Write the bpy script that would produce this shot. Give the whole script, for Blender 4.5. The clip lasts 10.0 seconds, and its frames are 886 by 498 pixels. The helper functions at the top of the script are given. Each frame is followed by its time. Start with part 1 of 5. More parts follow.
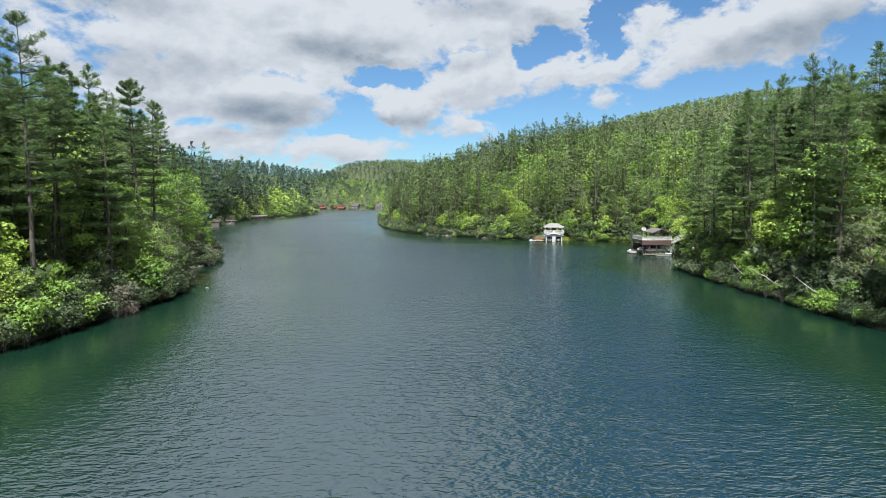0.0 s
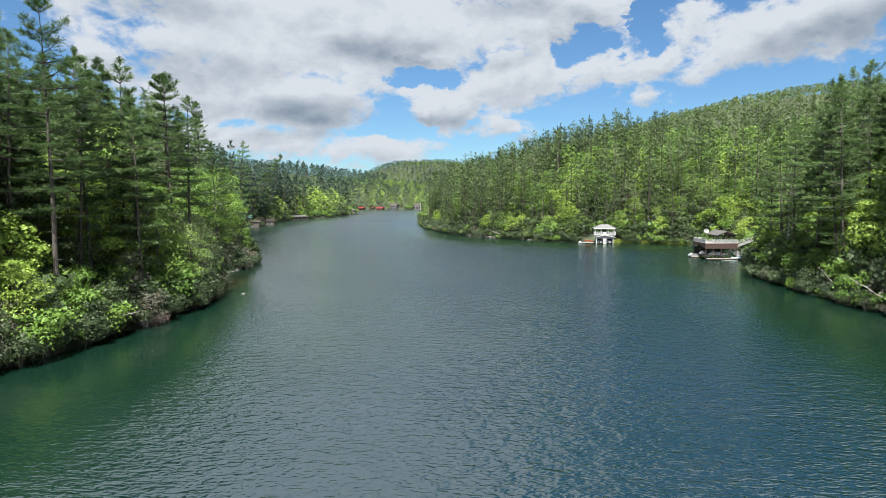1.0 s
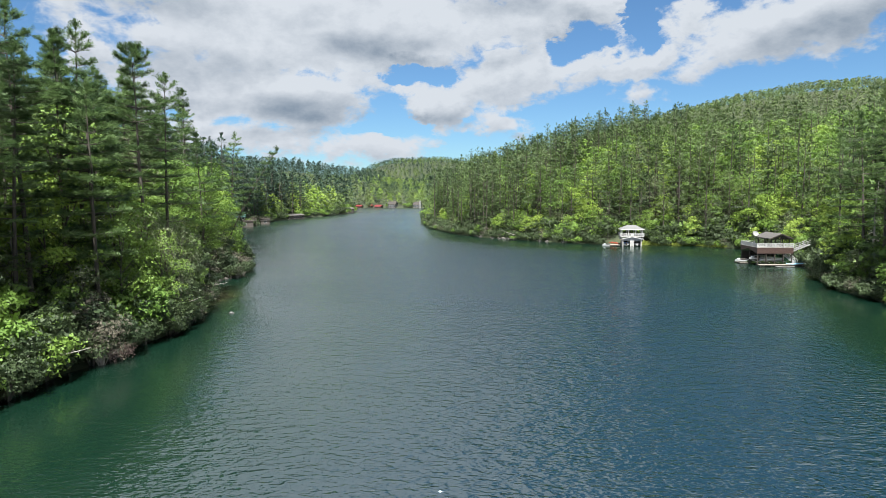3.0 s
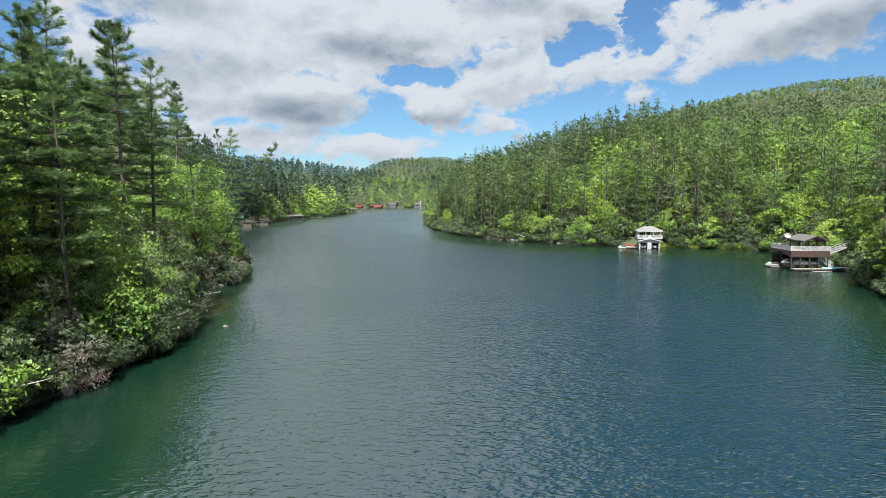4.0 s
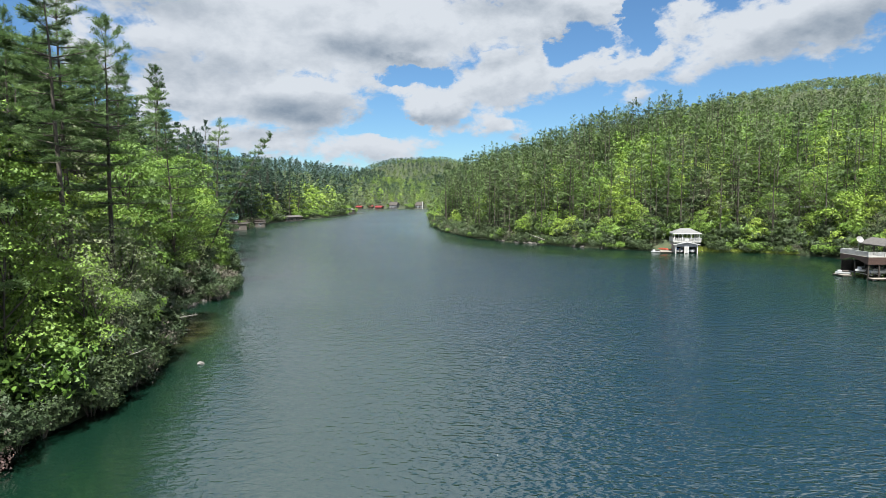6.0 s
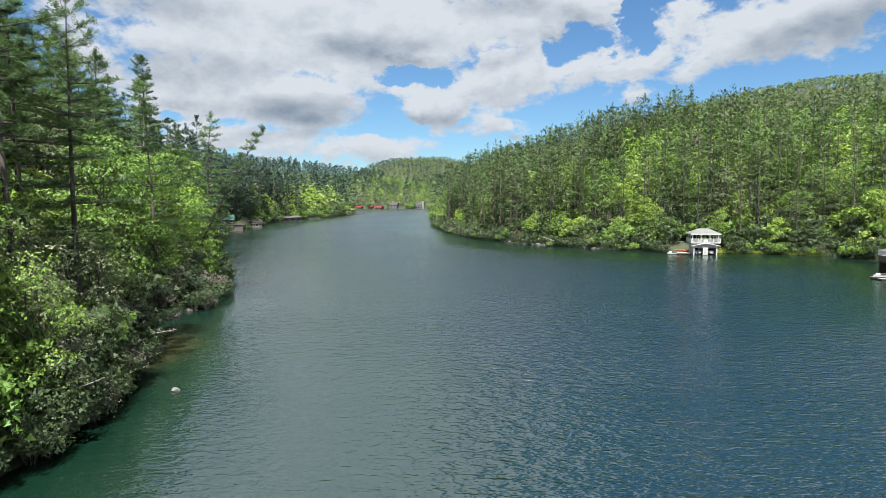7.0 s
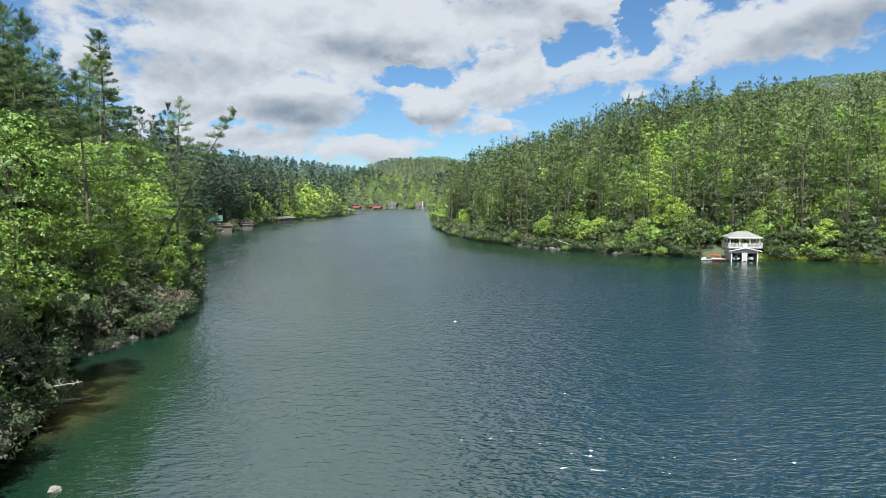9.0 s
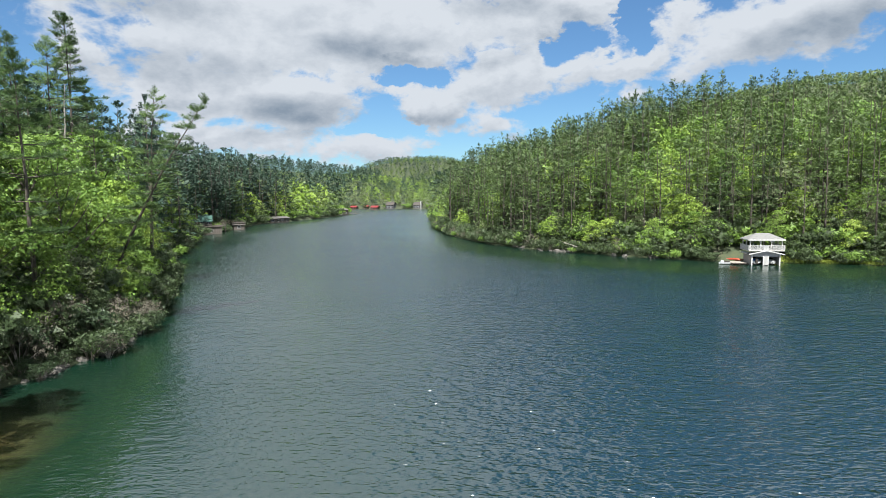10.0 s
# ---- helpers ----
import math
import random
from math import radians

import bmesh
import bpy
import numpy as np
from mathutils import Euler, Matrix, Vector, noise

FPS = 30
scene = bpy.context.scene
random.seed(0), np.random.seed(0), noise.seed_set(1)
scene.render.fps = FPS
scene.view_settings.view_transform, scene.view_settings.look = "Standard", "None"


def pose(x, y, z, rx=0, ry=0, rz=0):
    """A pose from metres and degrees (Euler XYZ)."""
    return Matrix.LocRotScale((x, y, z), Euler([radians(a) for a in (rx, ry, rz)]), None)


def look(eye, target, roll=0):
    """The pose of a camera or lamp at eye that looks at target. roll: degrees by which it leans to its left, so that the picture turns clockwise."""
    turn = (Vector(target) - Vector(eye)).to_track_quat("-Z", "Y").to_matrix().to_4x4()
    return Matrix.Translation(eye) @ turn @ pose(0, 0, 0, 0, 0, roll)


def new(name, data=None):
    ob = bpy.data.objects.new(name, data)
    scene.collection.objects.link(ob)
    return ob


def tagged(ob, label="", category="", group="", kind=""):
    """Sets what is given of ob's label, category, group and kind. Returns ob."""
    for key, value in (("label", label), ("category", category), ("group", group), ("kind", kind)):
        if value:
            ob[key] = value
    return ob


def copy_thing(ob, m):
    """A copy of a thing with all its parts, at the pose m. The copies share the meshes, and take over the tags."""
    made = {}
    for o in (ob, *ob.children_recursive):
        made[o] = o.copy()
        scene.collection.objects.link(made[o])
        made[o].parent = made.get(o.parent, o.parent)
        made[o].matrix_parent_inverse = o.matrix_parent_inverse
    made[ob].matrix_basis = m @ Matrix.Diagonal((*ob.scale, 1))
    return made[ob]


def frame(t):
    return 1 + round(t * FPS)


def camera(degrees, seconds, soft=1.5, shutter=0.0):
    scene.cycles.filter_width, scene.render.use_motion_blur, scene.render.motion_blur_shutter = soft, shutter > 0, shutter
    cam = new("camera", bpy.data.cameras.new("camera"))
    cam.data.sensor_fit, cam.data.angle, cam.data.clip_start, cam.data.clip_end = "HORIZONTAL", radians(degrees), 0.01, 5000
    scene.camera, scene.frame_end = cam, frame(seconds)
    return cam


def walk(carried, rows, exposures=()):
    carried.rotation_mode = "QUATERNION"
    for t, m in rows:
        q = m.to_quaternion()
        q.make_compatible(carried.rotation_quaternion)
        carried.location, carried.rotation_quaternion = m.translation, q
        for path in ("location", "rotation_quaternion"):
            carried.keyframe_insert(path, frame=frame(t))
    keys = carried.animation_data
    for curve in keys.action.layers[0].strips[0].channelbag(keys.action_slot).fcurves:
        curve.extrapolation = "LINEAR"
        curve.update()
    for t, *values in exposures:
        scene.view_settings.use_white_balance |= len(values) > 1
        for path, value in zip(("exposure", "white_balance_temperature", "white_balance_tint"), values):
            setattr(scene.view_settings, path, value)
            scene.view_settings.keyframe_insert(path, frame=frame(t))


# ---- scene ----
EXPOSURE, SUN_STRENGTH, SKY_STRENGTH = 1.7, 5.0, 0.1
SKY_GAIN = (0.235, 0.335, 0.41)
CLOUD_LIT, CLOUD_SHADE = (2.16, 2.32, 2.52), (0.74, 0.95, 1.22)
cam = camera(72.1, 10.0, soft=0.8)
PATH = [
    (0, (2.563, -0.900, 18.844), (2.524, 1.490, 18.634), -0.2),
    (0.5, (1.216, 4.067, 18.839), (1.091, 6.455, 18.629), -0.2),
    (1, (-0.335, 8.978, 18.870), (-0.520, 11.362, 18.660), -0.3),
    (1.5, (-2.060, 13.885, 18.875), (-2.242, 16.268, 18.661), -0.2),
    (2, (-3.820, 18.852, 18.906), (-3.997, 21.235, 18.690), -0.2),
    (2.5, (-5.705, 24.002, 18.947), (-5.876, 26.386, 18.728), -0.1),
    (2.7, (-6.461, 26.068, 18.943), (-6.632, 28.452, 18.724), -0.2),
    (4, (-11.323, 39.486, 18.695), (-11.486, 41.872, 18.478), -0.3),
    (4.5, (-13.052, 44.642, 18.594), (-13.213, 47.027, 18.376), -0.3),
    (5, (-14.620, 49.696, 18.479), (-14.780, 52.081, 18.260), -0.3),
    (5.5, (-16.061, 54.624, 18.361), (-16.220, 57.008, 18.145), -0.3),
    (7, (-19.573, 69.031, 17.884), (-19.729, 71.417, 17.669), -0.5),
    (7.5, (-20.423, 73.866, 17.738), (-20.579, 76.252, 17.525), -0.5),
    (8, (-21.142, 78.776, 17.602), (-21.298, 81.162, 17.390), -0.5),
    (8.5, (-21.812, 83.735, 17.534), (-21.966, 86.120, 17.320), -0.5),
    (9, (-22.442, 88.811, 17.468), (-22.594, 91.196, 17.254), -0.5),
    (9.5, (-22.972, 94.073, 17.405), (-23.119, 96.460, 17.191), -0.5),
    (10, (-23.305, 99.523, 17.339), (-23.450, 101.909, 17.123), -0.5),
]
walk(cam, [(t, look(eye, target, roll)) for t, eye, target, roll in PATH], exposures=[(0.0, EXPOSURE)])

# ---- world and sun ----
SUN_TO = Vector((-0.01, -0.48, 0.875)).normalized()


def math_node(nt, op, a, b=None, c=None, clamp=False):
    n = nt.nodes.new("ShaderNodeMath")
    n.operation, n.use_clamp = op, clamp
    for k, v in enumerate((a, b, c)):
        if v is None:
            continue
        if isinstance(v, (int, float)):
            n.inputs[k].default_value = v
        else:
            nt.links.new(v, n.inputs[k])
    return n.outputs[0]


def noise_node(nt, vec, scale, detail=4.0, rough=0.55, dist=0.0):
    n = nt.nodes.new("ShaderNodeTexNoise")
    n.inputs["Scale"].default_value, n.inputs["Detail"].default_value = scale, detail
    n.inputs["Roughness"].default_value, n.inputs["Distortion"].default_value = rough, dist
    if vec is not None:
        nt.links.new(vec, n.inputs["Vector"])
    return n


def map_range(nt, v, a, b, c=0.0, d=1.0, smooth=True):
    n = nt.nodes.new("ShaderNodeMapRange")
    n.interpolation_type = "SMOOTHSTEP" if smooth else "LINEAR"
    nt.links.new(v, n.inputs[0])
    for k, x in enumerate((a, b, c, d)):
        n.inputs[k + 1].default_value = x
    return n.outputs[0]


def mix_rgb(nt, fac, a, b):
    n = nt.nodes.new("ShaderNodeMix")
    n.data_type = "RGBA"
    for sock, v in ((n.inputs[0], fac), (n.inputs[6], a), (n.inputs[7], b)):
        if isinstance(v, (int, float)):
            sock.default_value = v
        elif isinstance(v, tuple):
            sock.default_value = (*v[:3], 1.0)
        else:
            nt.links.new(v, sock)
    return n.outputs[2]


# cloud banks, the blue gaps between them and their grey bases: azimuth, elevation, half width, half height (radians), slant
CLOUDS = [
    (-0.262, 0.256, 0.390, 0.102, 0.00), (-0.455, 0.165, 0.130, 0.070, 0.00), (-0.300, 0.147, 0.139, 0.051, 0.00), (-0.378, 0.089, 0.158, 0.032, 0.00),
    (-0.186, 0.073, 0.121, 0.019, 0.00), (0.042, 0.182, 0.158, 0.048, 0.25), (0.241, 0.199, 0.176, 0.028, 0.28), (0.458, 0.236, 0.214, 0.054, 0.15),
    (-0.072, 0.140, 0.058, 0.045, 0.00), (-0.126, 0.175, 0.039, 0.020, 0.00), (0.017, 0.111, 0.048, 0.016, 0.00), (0.234, 0.148, 0.032, 0.013, 0.00),
    (0.104, 0.275, 0.130, 0.058, 0.00), (0.323, 0.270, 0.032, 0.022, 0.00), (-0.584, 0.201, 0.028, 0.024, 0.00), (-0.482, 0.079, 0.093, 0.028, 0.00),
]
GAPS = [(-0.107, 0.192, 0.058, 0.017, 0.00), (0.144, 0.228, 0.058, 0.032, 0.30), (0.244, 0.261, 0.033, 0.046, 0.30),
        (-0.140, 0.109, 0.061, 0.020, 0.00), (-0.480, 0.124, 0.037, 0.013, 0.00), (0.047, 0.072, 0.111, 0.013, 0.00)]
BASES = [(-0.283, 0.134, 0.111, 0.026, 0.00), (-0.447, 0.182, 0.139, 0.028, 0.00), (-0.473, 0.272, 0.102, 0.026, 0.00), (-0.174, 0.230, 0.093, 0.020, 0.00),
         (0.511, 0.218, 0.111, 0.030, 0.10), (0.042, 0.289, 0.093, 0.022, 0.00), (-0.361, 0.096, 0.084, 0.010, 0.00), (0.024, 0.206, 0.084, 0.015, 0.20),
         (-0.067, 0.118, 0.046, 0.013, 0.00)]


def banks(g, az, el, rows, soft):
    """The strongest of a set of soft-edged ellipses: 1 inside, falling to 0 and below at the rim."""
    total = None
    for a, e, w, h, slant in rows:
        da = math_node(g, "SUBTRACT", az, a)
        de = math_node(g, "SUBTRACT", math_node(g, "SUBTRACT", el, e), math_node(g, "MULTIPLY", da, slant))
        da, de = math_node(g, "DIVIDE", da, w), math_node(g, "DIVIDE", de, h)
        q = math_node(g, "SQRT", math_node(g, "ADD", math_node(g, "MULTIPLY", da, da), math_node(g, "MULTIPLY", de, de)))
        # the rim is as soft as the bank is thin
        blob = math_node(g, "MULTIPLY", math_node(g, "SUBTRACT", 1.0, q), min(1.0, h / soft))
        total = blob if total is None else math_node(g, "MAXIMUM", total, blob)
    return total


def cloud_group():
    """Density of the clouds and the shade of their bases at an azimuth and elevation."""
    g = bpy.data.node_groups.new("cloud_density", "ShaderNodeTree")
    g.interface.new_socket("Az", in_out="INPUT", socket_type="NodeSocketFloat")
    g.interface.new_socket("El", in_out="INPUT", socket_type="NodeSocketFloat")
    g.interface.new_socket("Density", in_out="OUTPUT", socket_type="NodeSocketFloat")
    gi, go = g.nodes.new("NodeGroupInput"), g.nodes.new("NodeGroupOutput")
    az, el = gi.outputs[0], gi.outputs[1]
    comb = g.nodes.new("ShaderNodeCombineXYZ")
    g.links.new(az, comb.inputs[0])
    g.links.new(math_node(g, "MULTIPLY", el, 1.6), comb.inputs[1])
    curl = g.nodes.new("ShaderNodeSeparateColor")
    g.links.new(noise_node(g, comb.outputs[0], 11.0, 5.0, 0.6).outputs["Color"], curl.inputs[0])
    az = math_node(g, "ADD", az, math_node(g, "MULTIPLY", math_node(g, "SUBTRACT", curl.outputs[0], 0.5), 0.16))
    el = math_node(g, "ADD", el, math_node(g, "MULTIPLY", math_node(g, "SUBTRACT", curl.outputs[1], 0.5), 0.07))
    total = banks(g, az, el, CLOUDS, 0.045)
    # the sky overhead and behind: broken cloud to one side, open blue to the other
    over = math_node(g, "ADD", map_range(g, az, 0.02, 0.30, 0.22, -0.3), map_range(g, az, 0.75, 1.1, 0.0, 0.8))
    high = math_node(g, "SUBTRACT", over, map_range(g, el, 0.28, 0.40, 1.2, 0.0))
    total = math_node(g, "MAXIMUM", total, high)
    total = math_node(g, "SUBTRACT", total, math_node(g, "MULTIPLY", math_node(g, "MAXIMUM", banks(g, az, el, GAPS, 0.02), 0.0), 1.6))
    n1 = noise_node(g, comb.outputs[0], 7.0, 10.0, 0.58, 0.25).outputs[0]
    n2 = noise_node(g, comb.outputs[0], 24.0, 7.0, 0.62, 0.3).outputs[0]
    puff = math_node(g, "ADD", math_node(g, "MULTIPLY", math_node(g, "SUBTRACT", n1, 0.5), 1.9), math_node(g, "MULTIPLY", math_node(g, "SUBTRACT", n2, 0.5), 1.15))
    g.links.new(math_node(g, "ADD", math_node(g, "MAXIMUM", total, -0.9), puff), go.inputs[0])
    return g


def make_world():
    w = bpy.data.worlds.new("sky")
    scene.world = w
    w.use_nodes = True
    nt = w.node_tree
    nt.nodes.clear()
    sky = nt.nodes.new("ShaderNodeTexSky")
    sky.sky_type, sky.sun_disc = "NISHITA", False
    sky.sun_elevation = math.asin(SUN_TO.z)
    sky.sun_rotation = math.atan2(SUN_TO.x, SUN_TO.y)
    sky.altitude, sky.air_density, sky.dust_density, sky.ozone_density = 500, 1.0, 0.4, 1.6
    tc = nt.nodes.new("ShaderNodeTexCoord")
    sep = nt.nodes.new("ShaderNodeSeparateXYZ")
    nt.links.new(tc.outputs["Generated"], sep.inputs[0])
    az = math_node(nt, "ARCTAN2", sep.outputs[0], sep.outputs[1])
    el = math_node(nt, "ARCSINE", sep.outputs[2])
    g = cloud_group()

    def density(da, de):
        n = nt.nodes.new("ShaderNodeGroup")
        n.node_tree = g
        nt.links.new(math_node(nt, "ADD", az, da), n.inputs[0])
        nt.links.new(math_node(nt, "ADD", el, de), n.inputs[1])
        return n.outputs[0]

    d0 = density(0, 0)
    above, below = density(-0.004, 0.016), density(0.004, -0.016)
    cover = map_range(nt, d0, -0.10, 0.30)
    # tops catch the sun, the hollows and the flat bases are grey
    edge = math_node(nt, "MULTIPLY", math_node(nt, "SUBTRACT", above, below), 0.42)
    comb = nt.nodes.new("ShaderNodeCombineXYZ")
    nt.links.new(az, comb.inputs[0])
    nt.links.new(math_node(nt, "MULTIPLY", el, 1.8), comb.inputs[1])
    mottle = math_node(nt, "MULTIPLY", math_node(nt, "SUBTRACT", noise_node(nt, comb.outputs[0], 9.0, 6.0, 0.55, 0.2).outputs[0], 0.5), 1.5)
    base = map_range(nt, math_node(nt, "ADD", banks(nt, az, el, BASES, 0.02), mottle), -0.45, 0.9, 0.0, 0.55)
    thick = map_range(nt, d0, 0.3, 1.2, 0.0, 0.16)
    body = math_node(nt, "ADD", math_node(nt, "ADD", math_node(nt, "ADD", edge, thick), base), 0.02, clamp=True)
    # clouds overhead, nearer the sun, are brighter
    glare = nt.nodes.new("ShaderNodeVectorMath")
    glare.operation = "SCALE"
    nt.links.new(mix_rgb(nt, body, CLOUD_LIT, CLOUD_SHADE), glare.inputs[0])
    nt.links.new(map_range(nt, el, 0.30, 0.75, 1.0, 1.5), glare.inputs["Scale"])
    white = glare.outputs[0]
    blue = nt.nodes.new("ShaderNodeVectorMath")
    blue.operation = "MULTIPLY"
    blue.inputs[1].default_value = SKY_GAIN
    nt.links.new(sky.outputs[0], blue.inputs[0])
    col = mix_rgb(nt, cover, blue.outputs[0], white)
    bg = nt.nodes.new("ShaderNodeBackground")
    bg.inputs[1].default_value = SKY_STRENGTH
    nt.links.new(col, bg.inputs[0])
    out = nt.nodes.new("ShaderNodeOutputWorld")
    nt.links.new(bg.outputs[0], out.inputs[0])


make_world()
sun = new("sun", bpy.data.lights.new("sun", "SUN"))
sun.data.energy, sun.data.angle, sun.data.color = SUN_STRENGTH, radians(0.6), (0.97, 0.965, 0.915)
sun.matrix_world = look(SUN_TO * 300, (0, 0, 0))

# ---- materials ----


def material(name):
    m = bpy.data.materials.new(name)
    m.use_nodes = True
    nt = m.node_tree
    return m, nt, nt.nodes["Principled BSDF"]


def foliage(name, dark, light, glow=0.3, rough=0.55, tint=False, cut=0.0, fill=0.5, long=1.0):
    """Leaves or needles: colour varies from tree to tree and from leaf to leaf; light passes through.
    cut: metres across one leaf or bunch of needles, by which each spray is divided, with gaps between."""
    m, nt, bsdf = material(name)
    geo = nt.nodes.new("ShaderNodeNewGeometry")
    if tint:
        at = nt.nodes.new("ShaderNodeAttribute")
        at.attribute_name = "tint"
        rnd = at.outputs["Fac"]
    else:
        rnd = nt.nodes.new("ShaderNodeObjectInfo").outputs["Random"]
    fac = math_node(nt, "ADD", math_node(nt, "MULTIPLY", rnd, 0.76), math_node(nt, "MULTIPLY", geo.outputs["Random Per Island"], 0.24))
    if cut:
        tc = nt.nodes.new("ShaderNodeTexCoord")
        mp = nt.nodes.new("ShaderNodeMapping")
        mp.inputs["Scale"].default_value = (1, 1, long)
        nt.links.new(tc.outputs["Object"], mp.inputs[0])
        vo = nt.nodes.new("ShaderNodeTexVoronoi")
        vo.inputs["Scale"].default_value = 1.0 / cut
        nt.links.new(mp.outputs[0], vo.inputs["Vector"])
        sep = nt.nodes.new("ShaderNodeSeparateColor")
        nt.links.new(vo.outputs["Color"], sep.inputs[0])
        fac = math_node(nt, "ADD", math_node(nt, "MULTIPLY", fac, 0.86), math_node(nt, "MULTIPLY", sep.outputs[0], 0.14))
    col = mix_rgb(nt, fac, dark, light)
    nt.links.new(col, bsdf.inputs["Base Color"])
    bsdf.inputs["Roughness"].default_value = rough
    bsdf.inputs["Specular IOR Level"].default_value = 0.3
    tr = nt.nodes.new("ShaderNodeBsdfTranslucent")
    nt.links.new(col, tr.inputs[0])
    mx = nt.nodes.new("ShaderNodeMixShader")
    mx.inputs[0].default_value = glow
    nt.links.new(bsdf.outputs[0], mx.inputs[1])
    nt.links.new(tr.outputs[0], mx.inputs[2])
    out = mx.outputs[0]
    if cut:
        gap = math_node(nt, "GREATER_THAN", vo.outputs["Distance"], fill)
        ho = nt.nodes.new("ShaderNodeMixShader")
        nt.links.new(gap, ho.inputs[0])
        nt.links.new(out, ho.inputs[1])
        nt.links.new(nt.nodes.new("ShaderNodeBsdfTransparent").outputs[0], ho.inputs[2])
        out = ho.outputs[0]
    nt.links.new(out, nt.nodes["Material Output"].inputs[0])
    return m


def rough_mat(name, a, b, scale=4.0, rough=0.8, bump=0.3, stretch=(1, 1, 1), fine=6.0, dist=0.02, metal=0.0):
    """A worn surface: two scales of mottling and a fine relief, in metres."""
    m, nt, bsdf = material(name)
    tc = nt.nodes.new("ShaderNodeTexCoord")
    mp = nt.nodes.new("ShaderNodeMapping")
    mp.inputs["Scale"].default_value = stretch
    nt.links.new(tc.outputs["Object"], mp.inputs[0])
    n1 = noise_node(nt, mp.outputs[0], scale, 5.0)
    n2 = noise_node(nt, mp.outputs[0], scale * fine, 3.0)
    f = math_node(nt, "ADD", math_node(nt, "MULTIPLY", n1.outputs[0], 0.65), math_node(nt, "MULTIPLY", n2.outputs[0], 0.35))
    nt.links.new(mix_rgb(nt, map_range(nt, f, 0.3, 0.7), a, b), bsdf.inputs["Base Color"])
    bsdf.inputs["Roughness"].default_value = rough
    bsdf.inputs["Metallic"].default_value = metal
    bp = nt.nodes.new("ShaderNodeBump")
    bp.inputs["Strength"].default_value, bp.inputs["Distance"].default_value = bump, dist
    nt.links.new(f, bp.inputs["Height"])
    nt.links.new(bp.outputs[0], bsdf.inputs["Normal"])
    return m


def water_mat():
    m, nt, bsdf = material("lake_water")
    tc = nt.nodes.new("ShaderNodeTexCoord")

    def mapped(scale, turn):
        mp = nt.nodes.new("ShaderNodeMapping")
        mp.inputs["Scale"].default_value, mp.inputs["Rotation"].default_value = scale, (0, 0, radians(turn))
        nt.links.new(tc.outputs["Object"], mp.inputs[0])
        return mp.outputs[0]

    big = noise_node(nt, mapped((0.012, 0.02, 1), 20), 1.0, 3.0).outputs[0]
    gust = noise_node(nt, mapped((0.05, 0.09, 1), -8), 1.0, 3.0).outputs[0]
    w1 = noise_node(nt, mapped((0.55, 1.05, 1), 12), 1.0, 1.0, 0.5, 0.35).outputs[0]
    w2 = noise_node(nt, mapped((1.5, 3.0, 1), -8), 1.0, 1.0, 0.5, 0.3).outputs[0]
    w3 = noise_node(nt, mapped((3.2, 6.2, 1), 10), 1.0, 0.0, 0.5, 0.3).outputs[0]
    hgt = math_node(nt, "ADD", math_node(nt, "ADD", math_node(nt, "MULTIPLY", w1, WAVES[0]), math_node(nt, "MULTIPLY", w2, WAVES[1])), math_node(nt, "MULTIPLY", w3, WAVES[2]))
    # the open reach up the lake is ruffled by the wind, the water under the banks is smoother
    sep = nt.nodes.new("ShaderNodeSeparateXYZ")
    nt.links.new(tc.outputs["Object"], sep.inputs[0])
    # the wind leans the ripples down the lake, less so towards its head
    hgt = math_node(nt, "ADD", hgt, math_node(nt, "MULTIPLY", sep.outputs[1], math_node(nt, "MULTIPLY_ADD", sep.outputs[1], -0.00006, LEAN)))
    lee = nt.nodes.new("ShaderNodeAttribute")
    lee.attribute_name = "open_water"
    ruffle = math_node(nt, "ADD", map_range(nt, sep.outputs[1], 120.0, 520.0, 0.09, 0.22), math_node(nt, "MULTIPLY", math_node(nt, "SUBTRACT", big, 0.5), 0.08), clamp=True)
    nt.links.new(ruffle, bsdf.inputs["Roughness"])
    bp = nt.nodes.new("ShaderNodeBump")
    bp.inputs["Distance"].default_value = 1.0
    calm = math_node(nt, "MULTIPLY", map_range(nt, math_node(nt, "ADD", big, math_node(nt, "MULTIPLY", gust, 0.6)), 0.6, 1.0, 0.6, 1.0), map_range(nt, lee.outputs["Fac"], 0.05, 0.75, 0.22, 1.0))
    nt.links.new(calm, bp.inputs["Strength"])
    nt.links.new(hgt, bp.inputs["Height"])
    nt.links.new(bp.outputs[0], bsdf.inputs["Normal"])
    at = nt.nodes.new("ShaderNodeAttribute")
    at.attribute_name = "tint"
    # reflected sky painted in as blue over the open middle, green towards the banks
    sky_tinted = mix_rgb(nt, map_range(nt, lee.outputs["Fac"], 0.3, 1.0), GREEN, mix_rgb(nt, map_range(nt, big, 0.35, 0.65), *SKY_TINTS))
    nt.links.new(mix_rgb(nt, at.outputs["Fac"], sky_tinted, (0.085, 0.055, 0.018)), bsdf.inputs["Base Color"])
    bsdf.inputs["IOR"].default_value = 2.4
    return m


